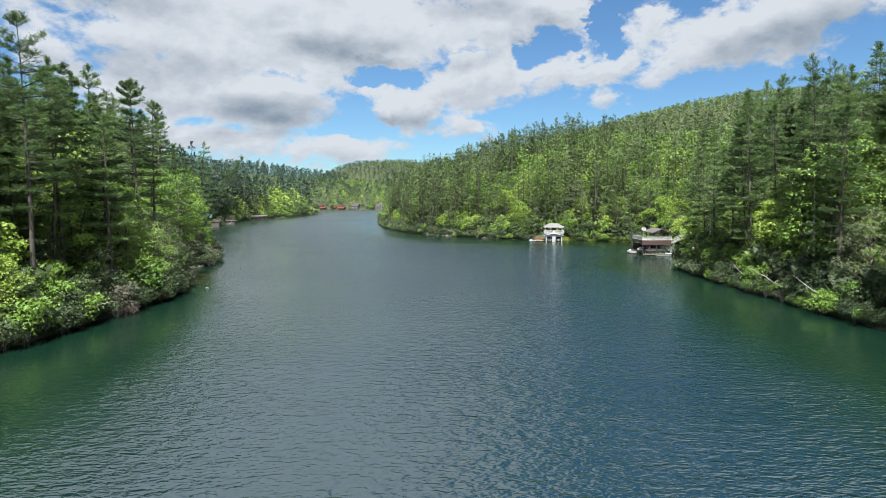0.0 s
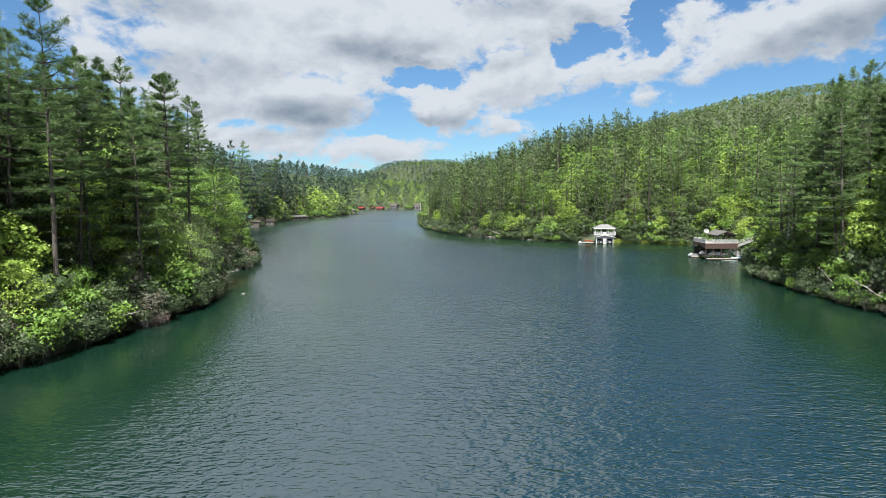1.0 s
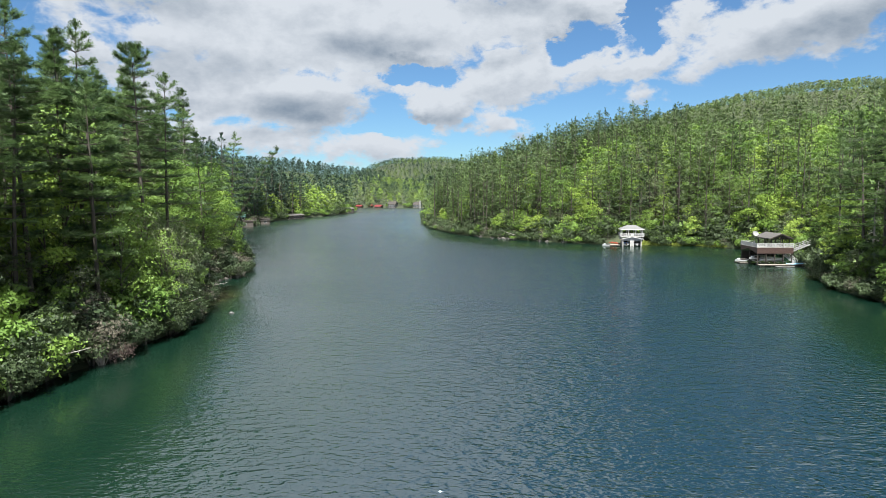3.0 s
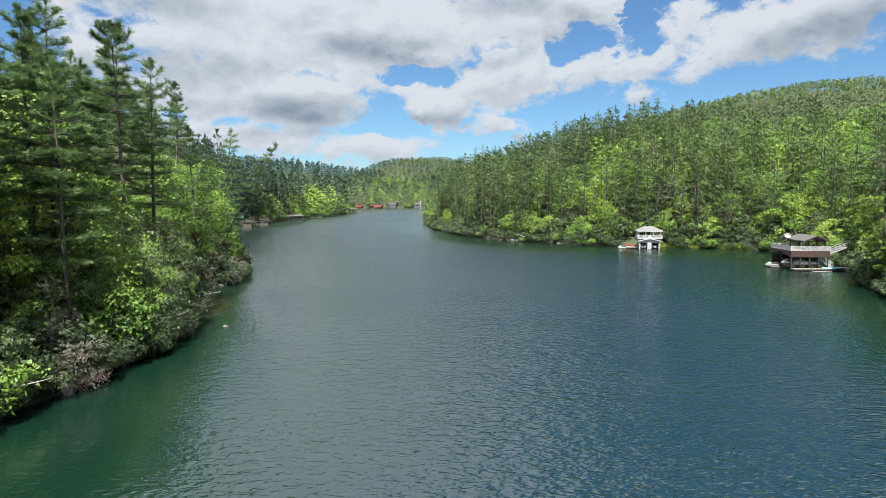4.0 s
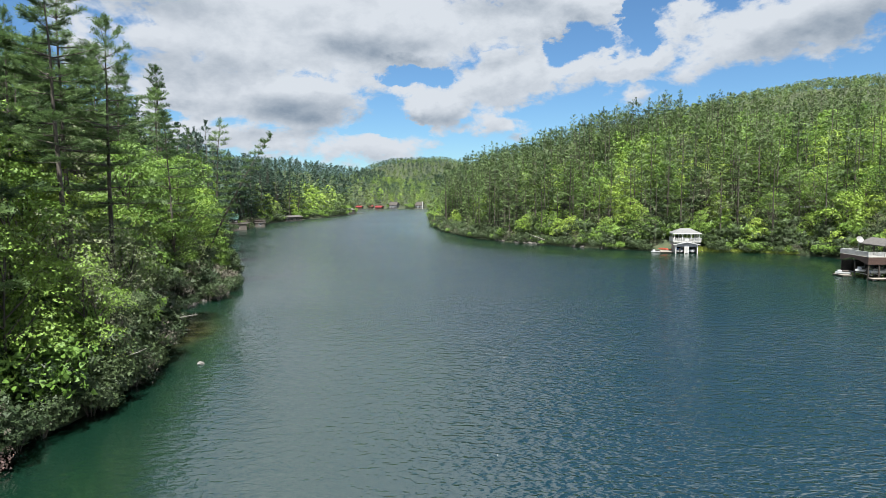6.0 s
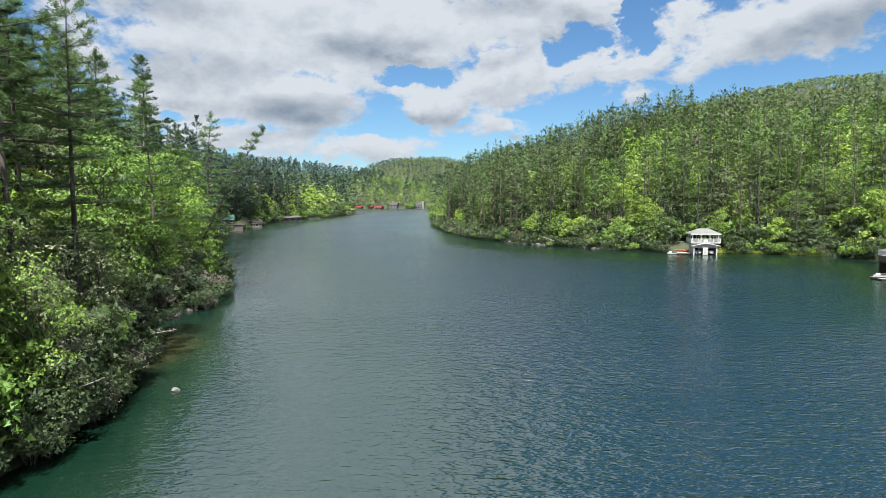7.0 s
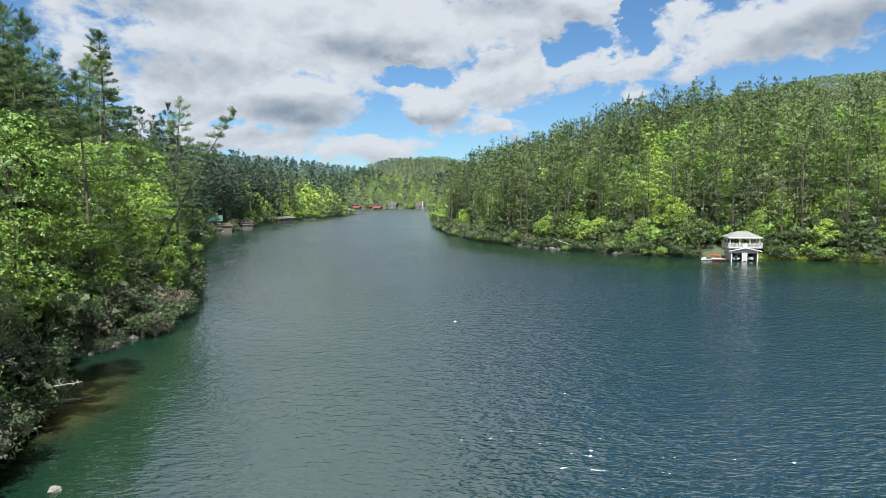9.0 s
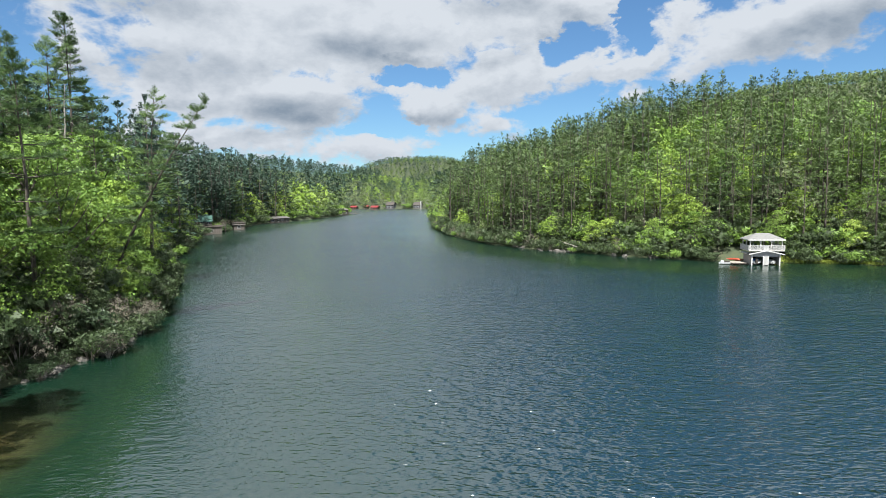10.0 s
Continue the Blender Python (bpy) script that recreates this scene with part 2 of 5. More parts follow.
LEAN = 0.16
WAVES = (0.34, 0.22, 0.05)  # metres of swell, ripple and fine ripple
# open-water tones with the blue of the reflected sky put in
SKY_TINTS = ((0.0032, 0.0130, 0.0140), (0.0038, 0.0138, 0.0185))
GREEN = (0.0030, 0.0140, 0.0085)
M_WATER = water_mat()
M_GROUND = rough_mat("forest_floor", (0.016, 0.028, 0.010), (0.038, 0.044, 0.018), 0.35, 0.9, 0.6, fine=9.0, dist=0.2)
M_BARK = rough_mat("bark", (0.026, 0.021, 0.017), (0.082, 0.068, 0.057), 3.0, 0.9, 0.7, (1, 1, 0.15), dist=0.05)
M_DEAD = rough_mat("dead_wood", (0.15, 0.135, 0.12), (0.32, 0.30, 0.27), 3.0, 0.85, 0.5, (1, 1, 0.2), dist=0.03)
PINE = ((0.026, 0.056, 0.020), (0.128, 0.196, 0.068))
FAR_PINE = ((0.014, 0.034, 0.012), (0.104, 0.152, 0.048))
LEAF = ((0.050, 0.112, 0.016), (0.150, 0.236, 0.040))
FRESH = ((0.115, 0.200, 0.022), (0.250, 0.335, 0.060))
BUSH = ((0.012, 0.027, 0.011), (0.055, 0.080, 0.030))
TWIG = ((0.045, 0.042, 0.033), (0.115, 0.105, 0.078))
BUD = ((0.085, 0.105, 0.055), (0.185, 0.21, 0.11))
M_PINE = foliage("pine_needles", *PINE, 0.4, cut=0.15, fill=0.46, long=2.2)
M_LEAF = foliage("green_leaves", *LEAF, 0.18, cut=0.17, fill=0.56)
M_FRESH = foliage("fresh_leaves", *FRESH, 0.18, cut=0.16, fill=0.56)
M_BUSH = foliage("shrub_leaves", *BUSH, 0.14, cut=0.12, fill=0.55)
M_BUD = foliage("budding_leaves", *BUD, 0.18, cut=0.15, fill=0.44)
M_TWIG = foliage("bare_twigs", *TWIG, 0.1, 0.8, cut=0.09, fill=0.42, long=0.4)
M_FAR = {"pine": foliage("far_pine_needles", *FAR_PINE, 0.15, tint=True, cut=0.22, fill=0.52, long=2.0),
         "leaf": foliage("far_green_leaves", *LEAF, 0.15, tint=True, cut=0.24, fill=0.6),
         "fresh": foliage("far_fresh_leaves", *FRESH, 0.15, tint=True, cut=0.24, fill=0.6),
         "bud": foliage("far_budding_leaves", *BUD, 0.18, tint=True, cut=0.30, fill=0.5)}

# hemlock green with the hills' cloud shadow and haze mixed into the colour
SHADED_HEMLOCK = ((0.012, 0.031, 0.022), (0.046, 0.082, 0.050))
M_HILL = dict(M_FAR, pine=foliage("shaded_hemlock_needles", *SHADED_HEMLOCK, 0.08, tint=True, cut=0.30, fill=0.6),
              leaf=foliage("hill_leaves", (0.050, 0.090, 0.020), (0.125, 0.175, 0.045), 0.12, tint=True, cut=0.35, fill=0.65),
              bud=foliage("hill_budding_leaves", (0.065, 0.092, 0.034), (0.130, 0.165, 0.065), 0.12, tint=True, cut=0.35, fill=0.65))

# ---- shore and relief ----
SHORE_L = [(-312, -36), (-144, -62.4), (0, -60), (72, -54), (84, -51.6), (116.4, -51), (126, -56.4), (135.6, -60), (148.8, -67.2), (162, -64.8),
           (169.2, -65.4), (180, -69.6), (192, -74.4), (217.2, -85.2), (248.4, -103.2), (330, -134), (358, -147), (402, -148), (445, -156), (480, -153),
           (540, -142), (600, -139), (672, -148), (740, -168), (848, -205)]
SHORE_R = [(-312, 36), (-144, 69.6), (60, 67.2), (82.8, 63), (102, 60.6), (151.2, 60), (168, 66), (180, 73.2), (198, 79.2), (225.6, 81.6), (238.8, 75.6),
           (247.2, 64.8), (250.8, 54), (253.2, 39.6), (259.2, 26.4), (268.8, 13.2), (285.6, -4.8), (312, -21.6), (351.6, -34.8), (420, -46.8), (600, -62.4), (768, -70), (808, -60)]


def x_left(y):
    return np.interp(y, [p[0] for p in SHORE_L], [p[1] for p in SHORE_L])


def x_right(y):
    return np.interp(y, [p[0] for p in SHORE_R], [p[1] for p in SHORE_R])


def smoothstep(a, b, v):
    t = np.clip((v - a) / (b - a), 0, 1)
    return t * t * (3 - 2 * t)


def shore_line():
    ring = [(x, y) for y, x in SHORE_L] + [(x, y) for y, x in reversed(SHORE_R)]
    return np.array(ring, float)


RING = shore_line()


def wobble(x, y):
    """Small coves and points of the bank, in metres."""
    return 0.9 * np.sin(x * 0.31 + 1.7 * np.sin(y * 0.13)) * np.sin(y * 0.27 + 0.6) + 0.5 * np.sin(x * 0.83 + y * 0.61)


def shore_distance(x, y):
    """Metres from the waterline: land positive, lake negative."""
    x, y = np.asarray(x, float), np.asarray(y, float)
    best = np.full(x.shape, 1e9)
    for (ax, ay), (bx, by) in zip(RING, np.roll(RING, -1, 0)):
        dx, dy = bx - ax, by - ay
        t = np.clip(((x - ax) * dx + (y - ay) * dy) / (dx * dx + dy * dy), 0, 1)
        best = np.minimum(best, (x - ax - t * dx) ** 2 + (y - ay - t * dy) ** 2)
    d = np.sqrt(best)
    inside = (x > x_left(y)) & (x < x_right(y)) & (y > -312) & (y < 786.5 - 0.3 * x)
    return np.where(inside, -d, d) + wobble(x, y) * np.exp(-d / 8)


# hills: x, y, spread in x, spread in y, height
HILLS = [(-410, 1116, 228, 204, 46), (-318, 1980, 150, 260, 84), (-215, 2340, 150, 300, 76), (60, 2340, 300, 300, 92), (810, 1454, 602, 279, 234), (300, 1800, 288, 312, 80),
         (-1080, 960, 360, 480, 108), (480, -600, 360, 240, 72), (-480, -600, 360, 240, 72)]


def relief(x, y, d=None):
    """Height of the ground, lake bed included."""
    x, y = np.asarray(x, float), np.asarray(y, float)
    d = shore_distance(x, y) if d is None else d
    side = smoothstep(-25, 25, x - np.interp(y, [0, 240, 360, 780], [0, -30, -96, -114]))
    end = smoothstep(640, 760, y)
    top = (np.interp(y, [145, 336, 480, 620], [38, 18, 12, 8]) * (1 - side) + np.interp(y, [150, 215, 300, 396], [84, 47, 48, 50]) * side) * (1 - end) + 13 * end
    slope = (0.52 * (1 - side) + 0.52 * side) * (1 - end) + 0.11 * end
    dd = np.maximum(d, 0)
    up = np.maximum(dd - 1.4, 0)
    h = 0.18 * (1 - np.exp(-dd / 0.5)) + 0.5 * smoothstep(1.2, 2.6, dd) + top * (1 - np.exp(-slope * up / top))
    fade = np.minimum(1, dd / 30)
    h = h + fade * (2.2 * np.sin(x * 0.045 + 1.1 * np.sin(y * 0.03)) * np.sin(y * 0.038 + 0.8) + 0.9 * np.sin(x * 0.11 + y * 0.07))
    for cx, cy, sx, sy, hh in HILLS:
        h = h + hh * np.exp(-((x - cx) / sx) ** 2 - ((y - cy) / sy) ** 2) * np.minimum(1, dd / 60)
    return np.where(d > 0, np.maximum(h, 0.02), -np.minimum(0.30 * -d, 5.0))


def mesh_np(name, v, tri, mats, index=None, tint=None, smooth=False):
    """A mesh from arrays of points and triangles."""
    v, tri = np.asarray(v, np.float32), np.asarray(tri, np.int32)
    me = bpy.data.meshes.new(name)
    me.vertices.add(len(v))
    me.vertices.foreach_set("co", v.ravel())
    me.loops.add(tri.size)
    me.loops.foreach_set("vertex_index", tri.ravel())
    me.polygons.add(len(tri))
    me.polygons.foreach_set("loop_start", np.arange(0, tri.size, tri.shape[1], dtype=np.int32))
    for m in mats:
        me.materials.append(m)
    if index is not None:
        me.polygons.foreach_set("material_index", np.asarray(index, np.int32))
    if tint is not None:
        me.attributes.new("tint", "FLOAT", "POINT").data.foreach_set("value", np.asarray(tint, np.float32))
    me.update(calc_edges=True)
    if smooth:
        me.polygons.foreach_set("use_smooth", np.ones(len(tri), bool))
    return me


def grid_mesh(name, xs, ys, zfun, mat, tintfun=None):
    gx, gy = np.meshgrid(xs, ys)
    gz = zfun(gx, gy)
    v = np.stack([gx.ravel(), gy.ravel(), gz.ravel()], 1)
    nx, ny = len(xs), len(ys)
    i = (np.arange(ny - 1)[:, None] * nx + np.arange(nx - 1)[None, :]).ravel()
    q = np.stack([i, i + 1, i + nx + 1, i + nx], 1)
    return mesh_np(name, v, q, [mat], tint=None if tintfun is None else tintfun(gx, gy).ravel(), smooth=True)


def axis(lo, a, b, hi, fine, grow=1.18):
    """Grid lines: even between a and b, wider and wider outside."""
    mid = list(np.arange(a, b + 0.01, fine))
    out, s = [], fine
    p = b
    while p < hi:
        s *= grow
        p += s
        out.append(min(p, hi))
    left, s, p = [], fine, a
    while p > lo:
        s *= grow
        p -= s
        left.append(max(p, lo))
    return np.array(left[::-1] + mid + out)


ground = tagged(new("ground", grid_mesh("ground", axis(-5000, -190, 150, 5000, 2.6, 1.12), axis(-3000, 50, 440, 5000, 2.6, 1.10), relief, M_GROUND)),
                "leaf-littered forest ground rising in wooded hills round the lake", "ground", kind="structure")
def shallows(x, y):
    """Sandy shallows that show through the water along part of the near bank."""
    d = -shore_distance(x, y)
    return 0.75 * np.exp(-((x + 57) / 6.0) ** 2 - ((y - 138) / 8) ** 2) * smoothstep(9, 0, d)


water = tagged(new("water", grid_mesh("water", axis(-420, -80, 80, 420, 2.5, 1.3), axis(-340, 60, 270, 830, 2.5, 1.3), lambda x, y: x * 0, M_WATER, shallows)),
               "dark green lake water with fine wind ripples", "lake", kind="structure")
co = np.empty(len(water.data.vertices) * 3, np.float32)
water.data.vertices.foreach_get("co", co)
co = co.reshape(-1, 3)
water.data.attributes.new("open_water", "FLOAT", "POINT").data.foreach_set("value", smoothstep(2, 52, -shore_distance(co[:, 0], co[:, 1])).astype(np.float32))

# ---- trees: forms ----


def unit(v):
    return v / np.maximum(np.linalg.norm(v, axis=-1, keepdims=True), 1e-9)


def tube(points, radii, sides=6):
    """A tapered limb along a line of points."""
    p, r = np.asarray(points, float), np.asarray(radii, float)
    n = len(p)
    d = unit(np.gradient(p, axis=0))
    ref = np.where(np.abs(d[:, 2:3]) > 0.9, np.array([[1.0, 0, 0]]), np.array([[0, 0, 1.0]]))
    a = unit(np.cross(d, ref))
    b = np.cross(d, a)
    ang = np.linspace(0, 2 * np.pi, sides, endpoint=False)
    ring = p[:, None] + r[:, None, None] * (np.cos(ang)[None, :, None] * a[:, None] + np.sin(ang)[None, :, None] * b[:, None])
    i = np.arange(n - 1)[:, None] * sides + np.arange(sides)[None, :]
    j = np.arange(n - 1)[:, None] * sides + (np.arange(sides)[None, :] + 1) % sides
    tri = np.concatenate([np.stack([i, j, j + sides], -1).reshape(-1, 3), np.stack([i, j + sides, i + sides], -1).reshape(-1, 3)])
    return ring.reshape(-1, 3), tri


def joined(pieces):
    vs, ts, o = [], [], 0
    for v, t in pieces:
        vs.append(v)
        ts.append(t + o)
        o += len(v)
    return np.concatenate(vs), np.concatenate(ts)


def sprays(rng, p, d, length, width, n, spread=0.6):
    """Fans of n blades at every point p, about the direction d."""
    p, d = np.repeat(p, n, 0), np.repeat(d, n, 0)
    length = np.repeat(np.broadcast_to(length, (len(p) // n,)), n) * rng.uniform(0.7, 1.25, len(p))
    way = unit(d + spread * rng.normal(size=p.shape))
    side = unit(np.cross(way, rng.normal(size=p.shape)))
    w = (width * rng.uniform(0.6, 1.3, len(p)))[:, None]
    tip = p + way * length[:, None]
    v = np.stack([p - 0.15 * way * length[:, None], tip + side * w, tip * 0.92 + p * 0.08 - side * w], 1).reshape(-1, 3)
    return v, np.arange(len(v)).reshape(-1, 3)


def cards(rng, p, normal, size, jitter=0.5):
    """One small ragged leaf spray at every point p, facing about its normal."""
    n = unit(normal + jitter * rng.normal(size=p.shape))
    a = unit(np.cross(n, rng.normal(size=p.shape)))
    b = np.cross(n, a)
    r = (0.62 * size * rng.uniform(0.6, 1.25, len(p)))[:, None]
    v = np.stack([p + r * a, p + r * (-0.5 * a + 0.8 * b), p - r * (0.5 * a + 0.8 * b)], 1).reshape(-1, 3)
    return v, np.arange(len(v)).reshape(-1, 3)


def plumes(rng, p, d, length, width, n, spread=0.5, flat=0.45):
    """Fans of n flat needle plumes at every point p, about the direction d, lying nearly level."""
    p, d = np.repeat(p, n, 0), np.repeat(d, n, 0)
    ln = (length * rng.uniform(0.65, 1.25, len(p)))[:, None]
    way = unit(d + spread * rng.normal(size=p.shape) * np.array([1, 1, 0.45]))
    side = unit(np.cross(way, np.array([[0, 0, 1.0]]) + flat * rng.normal(size=p.shape)))
    w = ln * width * rng.uniform(0.7, 1.3, (len(p), 1))
    tip = p + way * ln
    v = np.stack([p - 0.2 * way * ln, tip + side * w, tip * 0.9 + p * 0.1 - side * w], 1).reshape(-1, 3)
    return v, np.arange(len(v)).reshape(-1, 3)


def pine_form(rng, h, tufts, blades, blade, lean=0.0, bare=0.3, reach=0.15, step=1.5, thin=0.0):
    """White pine: straight trunk, separate tiers of level limbs that carry flat plumes of needles, and a pointed leader."""
    zs = np.linspace(0, 1, 10)
    bend = np.cumsum(rng.normal(0, 0.0035 * h, (10, 2)), 0)
    bend -= bend[0]
    line = np.stack([bend[:, 0] * zs + lean * h * zs ** 1.2, bend[:, 1] * zs, zs * h], 1)
    r0 = 0.0080 * h + 0.06
    wood = [tube(line, r0 * (1 - 0.94 * zs ** 1.15), 7)]
    tp, td = [], []
    limbs = []
    lop, dome = rng.uniform(0, 2 * np.pi), rng.uniform(0.5, 0.85)
    z = bare
    while z < 0.975:
        t = (z - bare) / (1 - bare)
        prof = reach * h * min(1.0, 0.5 + 2.2 * t) * min(1.0, 1.25 * (1 - t) ** dome + 0.05)
        az0, n = rng.uniform(0, 2 * np.pi), int(rng.integers(4, 7))
        tier = rng.uniform(0.6, 1.15)
        for k in range(n):
            if rng.random() < 0.12 + thin:
                continue
            az = az0 + 2 * np.pi * k / n + rng.normal(0, 0.22)
            ln = prof * tier * rng.uniform(0.7, 1.15) * (1 + 0.2 * math.cos(az - lop))
            rise = -0.08 + 0.22 * t + 0.7 * max(0, t - 0.7) / 0.3 + rng.normal(0, 0.06)
            limbs.append((z + rng.uniform(-0.005, 0.005), ln, az, rise))
        z += rng.uniform(0.75, 1.3) * step / h * (1.2 - 0.55 * t)
    # dead stubs under the crown
    for k in range(int(10 * bare / 0.3)):
        limbs.append((rng.uniform(0.3 * bare, bare), -0.05 * h * rng.uniform(0.4, 1.0), rng.uniform(0, 2 * np.pi), -0.15))
    total = sum(max(l[1], 0) for l in limbs)
    for zz, ln, az, rise in limbs:
        base = np.array([np.interp(zz, zs, line[:, k]) for k in range(3)])
        out = np.array([math.cos(az) * math.cos(rise), math.sin(az) * math.cos(rise), math.sin(rise)])
        s = np.array([0, 0.5, 1.0])
        pts = base + out * abs(ln) * s[:, None]
        pts[:, 2] += abs(ln) * 0.10 * s ** 2
        wood.append(tube(pts, 0.018 * abs(ln) * (1.1 - s) + 0.008, 3))
        if ln < 0:
            continue
        n = max(2, int(round(tufts * ln / total)))
        s = rng.uniform(0.12, 1.0, n) ** 0.7
        side = np.array([-math.sin(az), math.cos(az), 0])
        off = rng.normal(0, 0.20, n) * ln * (1.2 - s)
        p = base + out * (ln * s)[:, None] + side * off[:, None]
        p[:, 2] += ln * 0.10 * s ** 2 + rng.normal(0, 0.05, n)
        tp.append(p)
        td.append(out * 0.8 + side * np.sign(off)[:, None] * 0.45 + np.array([0, 0, 0.2]))
    n = max(2, tufts // 60)
    tp.append(line[-1] - np.stack([np.zeros(n), np.zeros(n), rng.uniform(0.0, 0.03 * h, n)], 1))
    td.append(np.tile(np.array([[0, 0, 1.0]]), (n, 1)))
    return joined(wood), plumes(rng, np.concatenate(tp), np.concatenate(td), blade, 0.26, blades)


def leaf_form(rng, h, leaves, leaf, wide=0.30, low=0.30, lobes=15):
    """Broad-leaved tree: forked limbs, each under an uneven domed clump of leaf sprays."""
    zs = np.linspace(0, 1, 7)
    sway = rng.normal(0, 0.03 * h, 2)
    line = np.stack([sway[0] * zs ** 2, sway[1] * zs ** 2, zs * h * 0.8], 1)
    wood = [tube(line, (0.010 * h + 0.04) * (1 - 0.85 * zs), 6)]
    p, d = [], []
    for k in range(lobes):
        az, t = k * 2.4 + rng.normal(0, 0.5), (k + 0.5) / lobes
        z = h * (low + (0.93 - low) * t)
        rad = wide * h * math.sin(np.pi * (0.20 + 0.76 * t)) * rng.uniform(0.45, 1.0)
        c = np.array([math.cos(az) * rad + sway[0] * t, math.sin(az) * rad + sway[1] * t, z])
        lr = h * rng.uniform(0.09, 0.16) * np.array([1.3, 1.3, 0.62])
        foot = np.array([np.interp(max(0.1, z / h - 0.22), zs * 0.8, line[:, j]) for j in range(3)])
        mid = 0.5 * (foot + c) + np.array([0, 0, -0.02 * h])
        wood.append(tube(np.array([foot, mid, c]), np.array([0.006, 0.004, 0.0015]) * h, 4))
        n = max(3, leaves // lobes)
        q = unit(rng.normal(size=(n, 3)) + np.array([0, 0, 0.55]))
        p.append(c + q * lr * rng.uniform(0.55, 1.08, (n, 1)) ** 0.6)
        d.append(q + np.array([0, 0, 0.35]))
    return joined(wood), cards(rng, np.concatenate(p), np.concatenate(d), leaf, 0.55)


def shrub_form(rng, h, leaves, leaf):
    """Shrub: many stems from the ground under a rounded, ragged head of leaves that hangs over the water."""
    wood, p, d = [], [], []
    for k in range(9):
        az, rad = rng.uniform(0, 2 * np.pi), h * rng.uniform(0.15, 0.62)
        c = np.array([math.cos(az) * rad, math.sin(az) * rad, h * rng.uniform(0.35, 0.88)])
        wood.append(tube(np.array([[0.1 * math.cos(az), 0.1 * math.sin(az), -0.3], c * np.array([0.45, 0.45, 0.6]), c]), np.array([0.035, 0.025, 0.008]) * (0.5 + h * 0.25), 4))
        n = max(3, leaves // 9)
        q = unit(rng.normal(size=(n, 3)) + np.array([0, 0, 0.35]))
        p.append(c + q * h * np.array([0.36, 0.36, 0.26]) * rng.uniform(0.5, 1.1, (n, 1)))
        d.append(q + np.array([0, 0, 0.2]))
    return joined(wood), cards(rng, np.concatenate(p), np.concatenate(d), leaf, 0.7)


def snag_form(rng, h, limbs=16, lean=0.0):
    """Dead tree: a bare grey stem with broken, drooping limbs."""
    zs = np.linspace(0, 1, 9)
    line = np.stack([lean * h * zs + np.cumsum(rng.normal(0, 0.008 * h, 9)), np.cumsum(rng.normal(0, 0.008 * h, 9)), zs * h], 1)
    wood = [tube(line, (0.011 * h + 0.06) * (1 - 0.85 * zs), 7)]
    for k in range(limbs):
        z = rng.uniform(0.15, 0.95)
        base = np.array([np.interp(z, zs, line[:, j]) for j in range(3)])
        az, ln = rng.uniform(0, 2 * np.pi), h * rng.uniform(0.08, 0.24) * (1.15 - z)
        s = np.array([0, 0.35, 0.7, 1.0])
        pts = base + ln * s[:, None] * np.array([math.cos(az), math.sin(az), 0.1])
        pts[:, 2] -= ln * 0.5 * s ** 2
        pts[1:] += rng.normal(0, 0.06 * ln, (3, 3))
        wood.append(tube(pts, (0.02 * ln + 0.012) * (1.05 - 0.85 * s), 4))
        for m in range(2):
            q = pts[2] + np.array([rng.normal(0, 0.25), rng.normal(0, 0.25), -0.2]) * ln
            wood.append(tube(np.array([pts[1 + m], q]), np.array([0.015, 0.005]), 3))
    return joined(wood)


def plant(name, wood, crown, wood_mat, crown_mat, label, category, group):
    """A thing: an Empty at its foot that carries trunk and crown."""
    ob = tagged(new(name), label, category, group)
    t = new("stem" if name == "shrub" else "trunk", mesh_np("trunk", *wood, [wood_mat], smooth=True))
    t.parent = ob
    if crown is not None:
        c = new("crown", mesh_np("crown", *crown, [crown_mat]))
        c.parent = ob
    return ob


# ---- trees: where they stand ----
EYES = np.array([(2.5, -1), (-1, 9), (-6, 25), (-11, 39), (-16, 54), (-19.5, 69), (-22, 86), (-23.3, 99)], float)


def scatter(rng, x0, x1, y0, y1, cell):
    gx, gy = np.meshgrid(np.arange(x0, x1, cell), np.arange(y0, y1, cell))
    x = (gx + rng.uniform(0, cell, gx.shape)).ravel()
    y = (gy + rng.uniform(0, cell, gy.shape)).ravel()
    return x, y


def near_eye(x, y):
    return np.sqrt(((x[:, None] - EYES[None, :, 0]) ** 2 + (y[:, None] - EYES[None, :, 1]) ** 2).min(1))


def patch(x, y, a, b):
    """Slow variation over the hills, -1 to 1: stands of pine and stands of broad-leaved trees."""
    return 0.6 * np.sin(x / a + 2.1 * np.sin(y / b)) + 0.4 * np.sin(y / a * 1.3 + 1.7 * np.sin(x / b * 0.8) + 1.0)


CLEAR = []  # places kept free for buildings: x, y, radius


def is_clear(x, y):
    ok = np.ones(len(x), bool)
    for cx, cy, r in CLEAR:
        ok &= (x - cx) ** 2 + (y - cy) ** 2 > r * r
    return ok

CLEAR += [(44, 249, 8.5), (39, 246, 4), (65, 194, 8.5), (69, 196, 7), (63, 187, 9), (-148, 374, 8), (-148, 405, 7), (-153, 482, 10), (-146, 622, 12), (-70.5, 112, 3), (-57.5, 90.5, 3.2)]
CLEAR += [(-172.5, 836, 10), (-158, 838, 8), (-146.5, 829, 10), (-126, 824, 11), (-94, 814, 10), (-77, 809, 7), (-160, 826, 8), (-110, 812, 8)]
rng = np.random.default_rng(7)


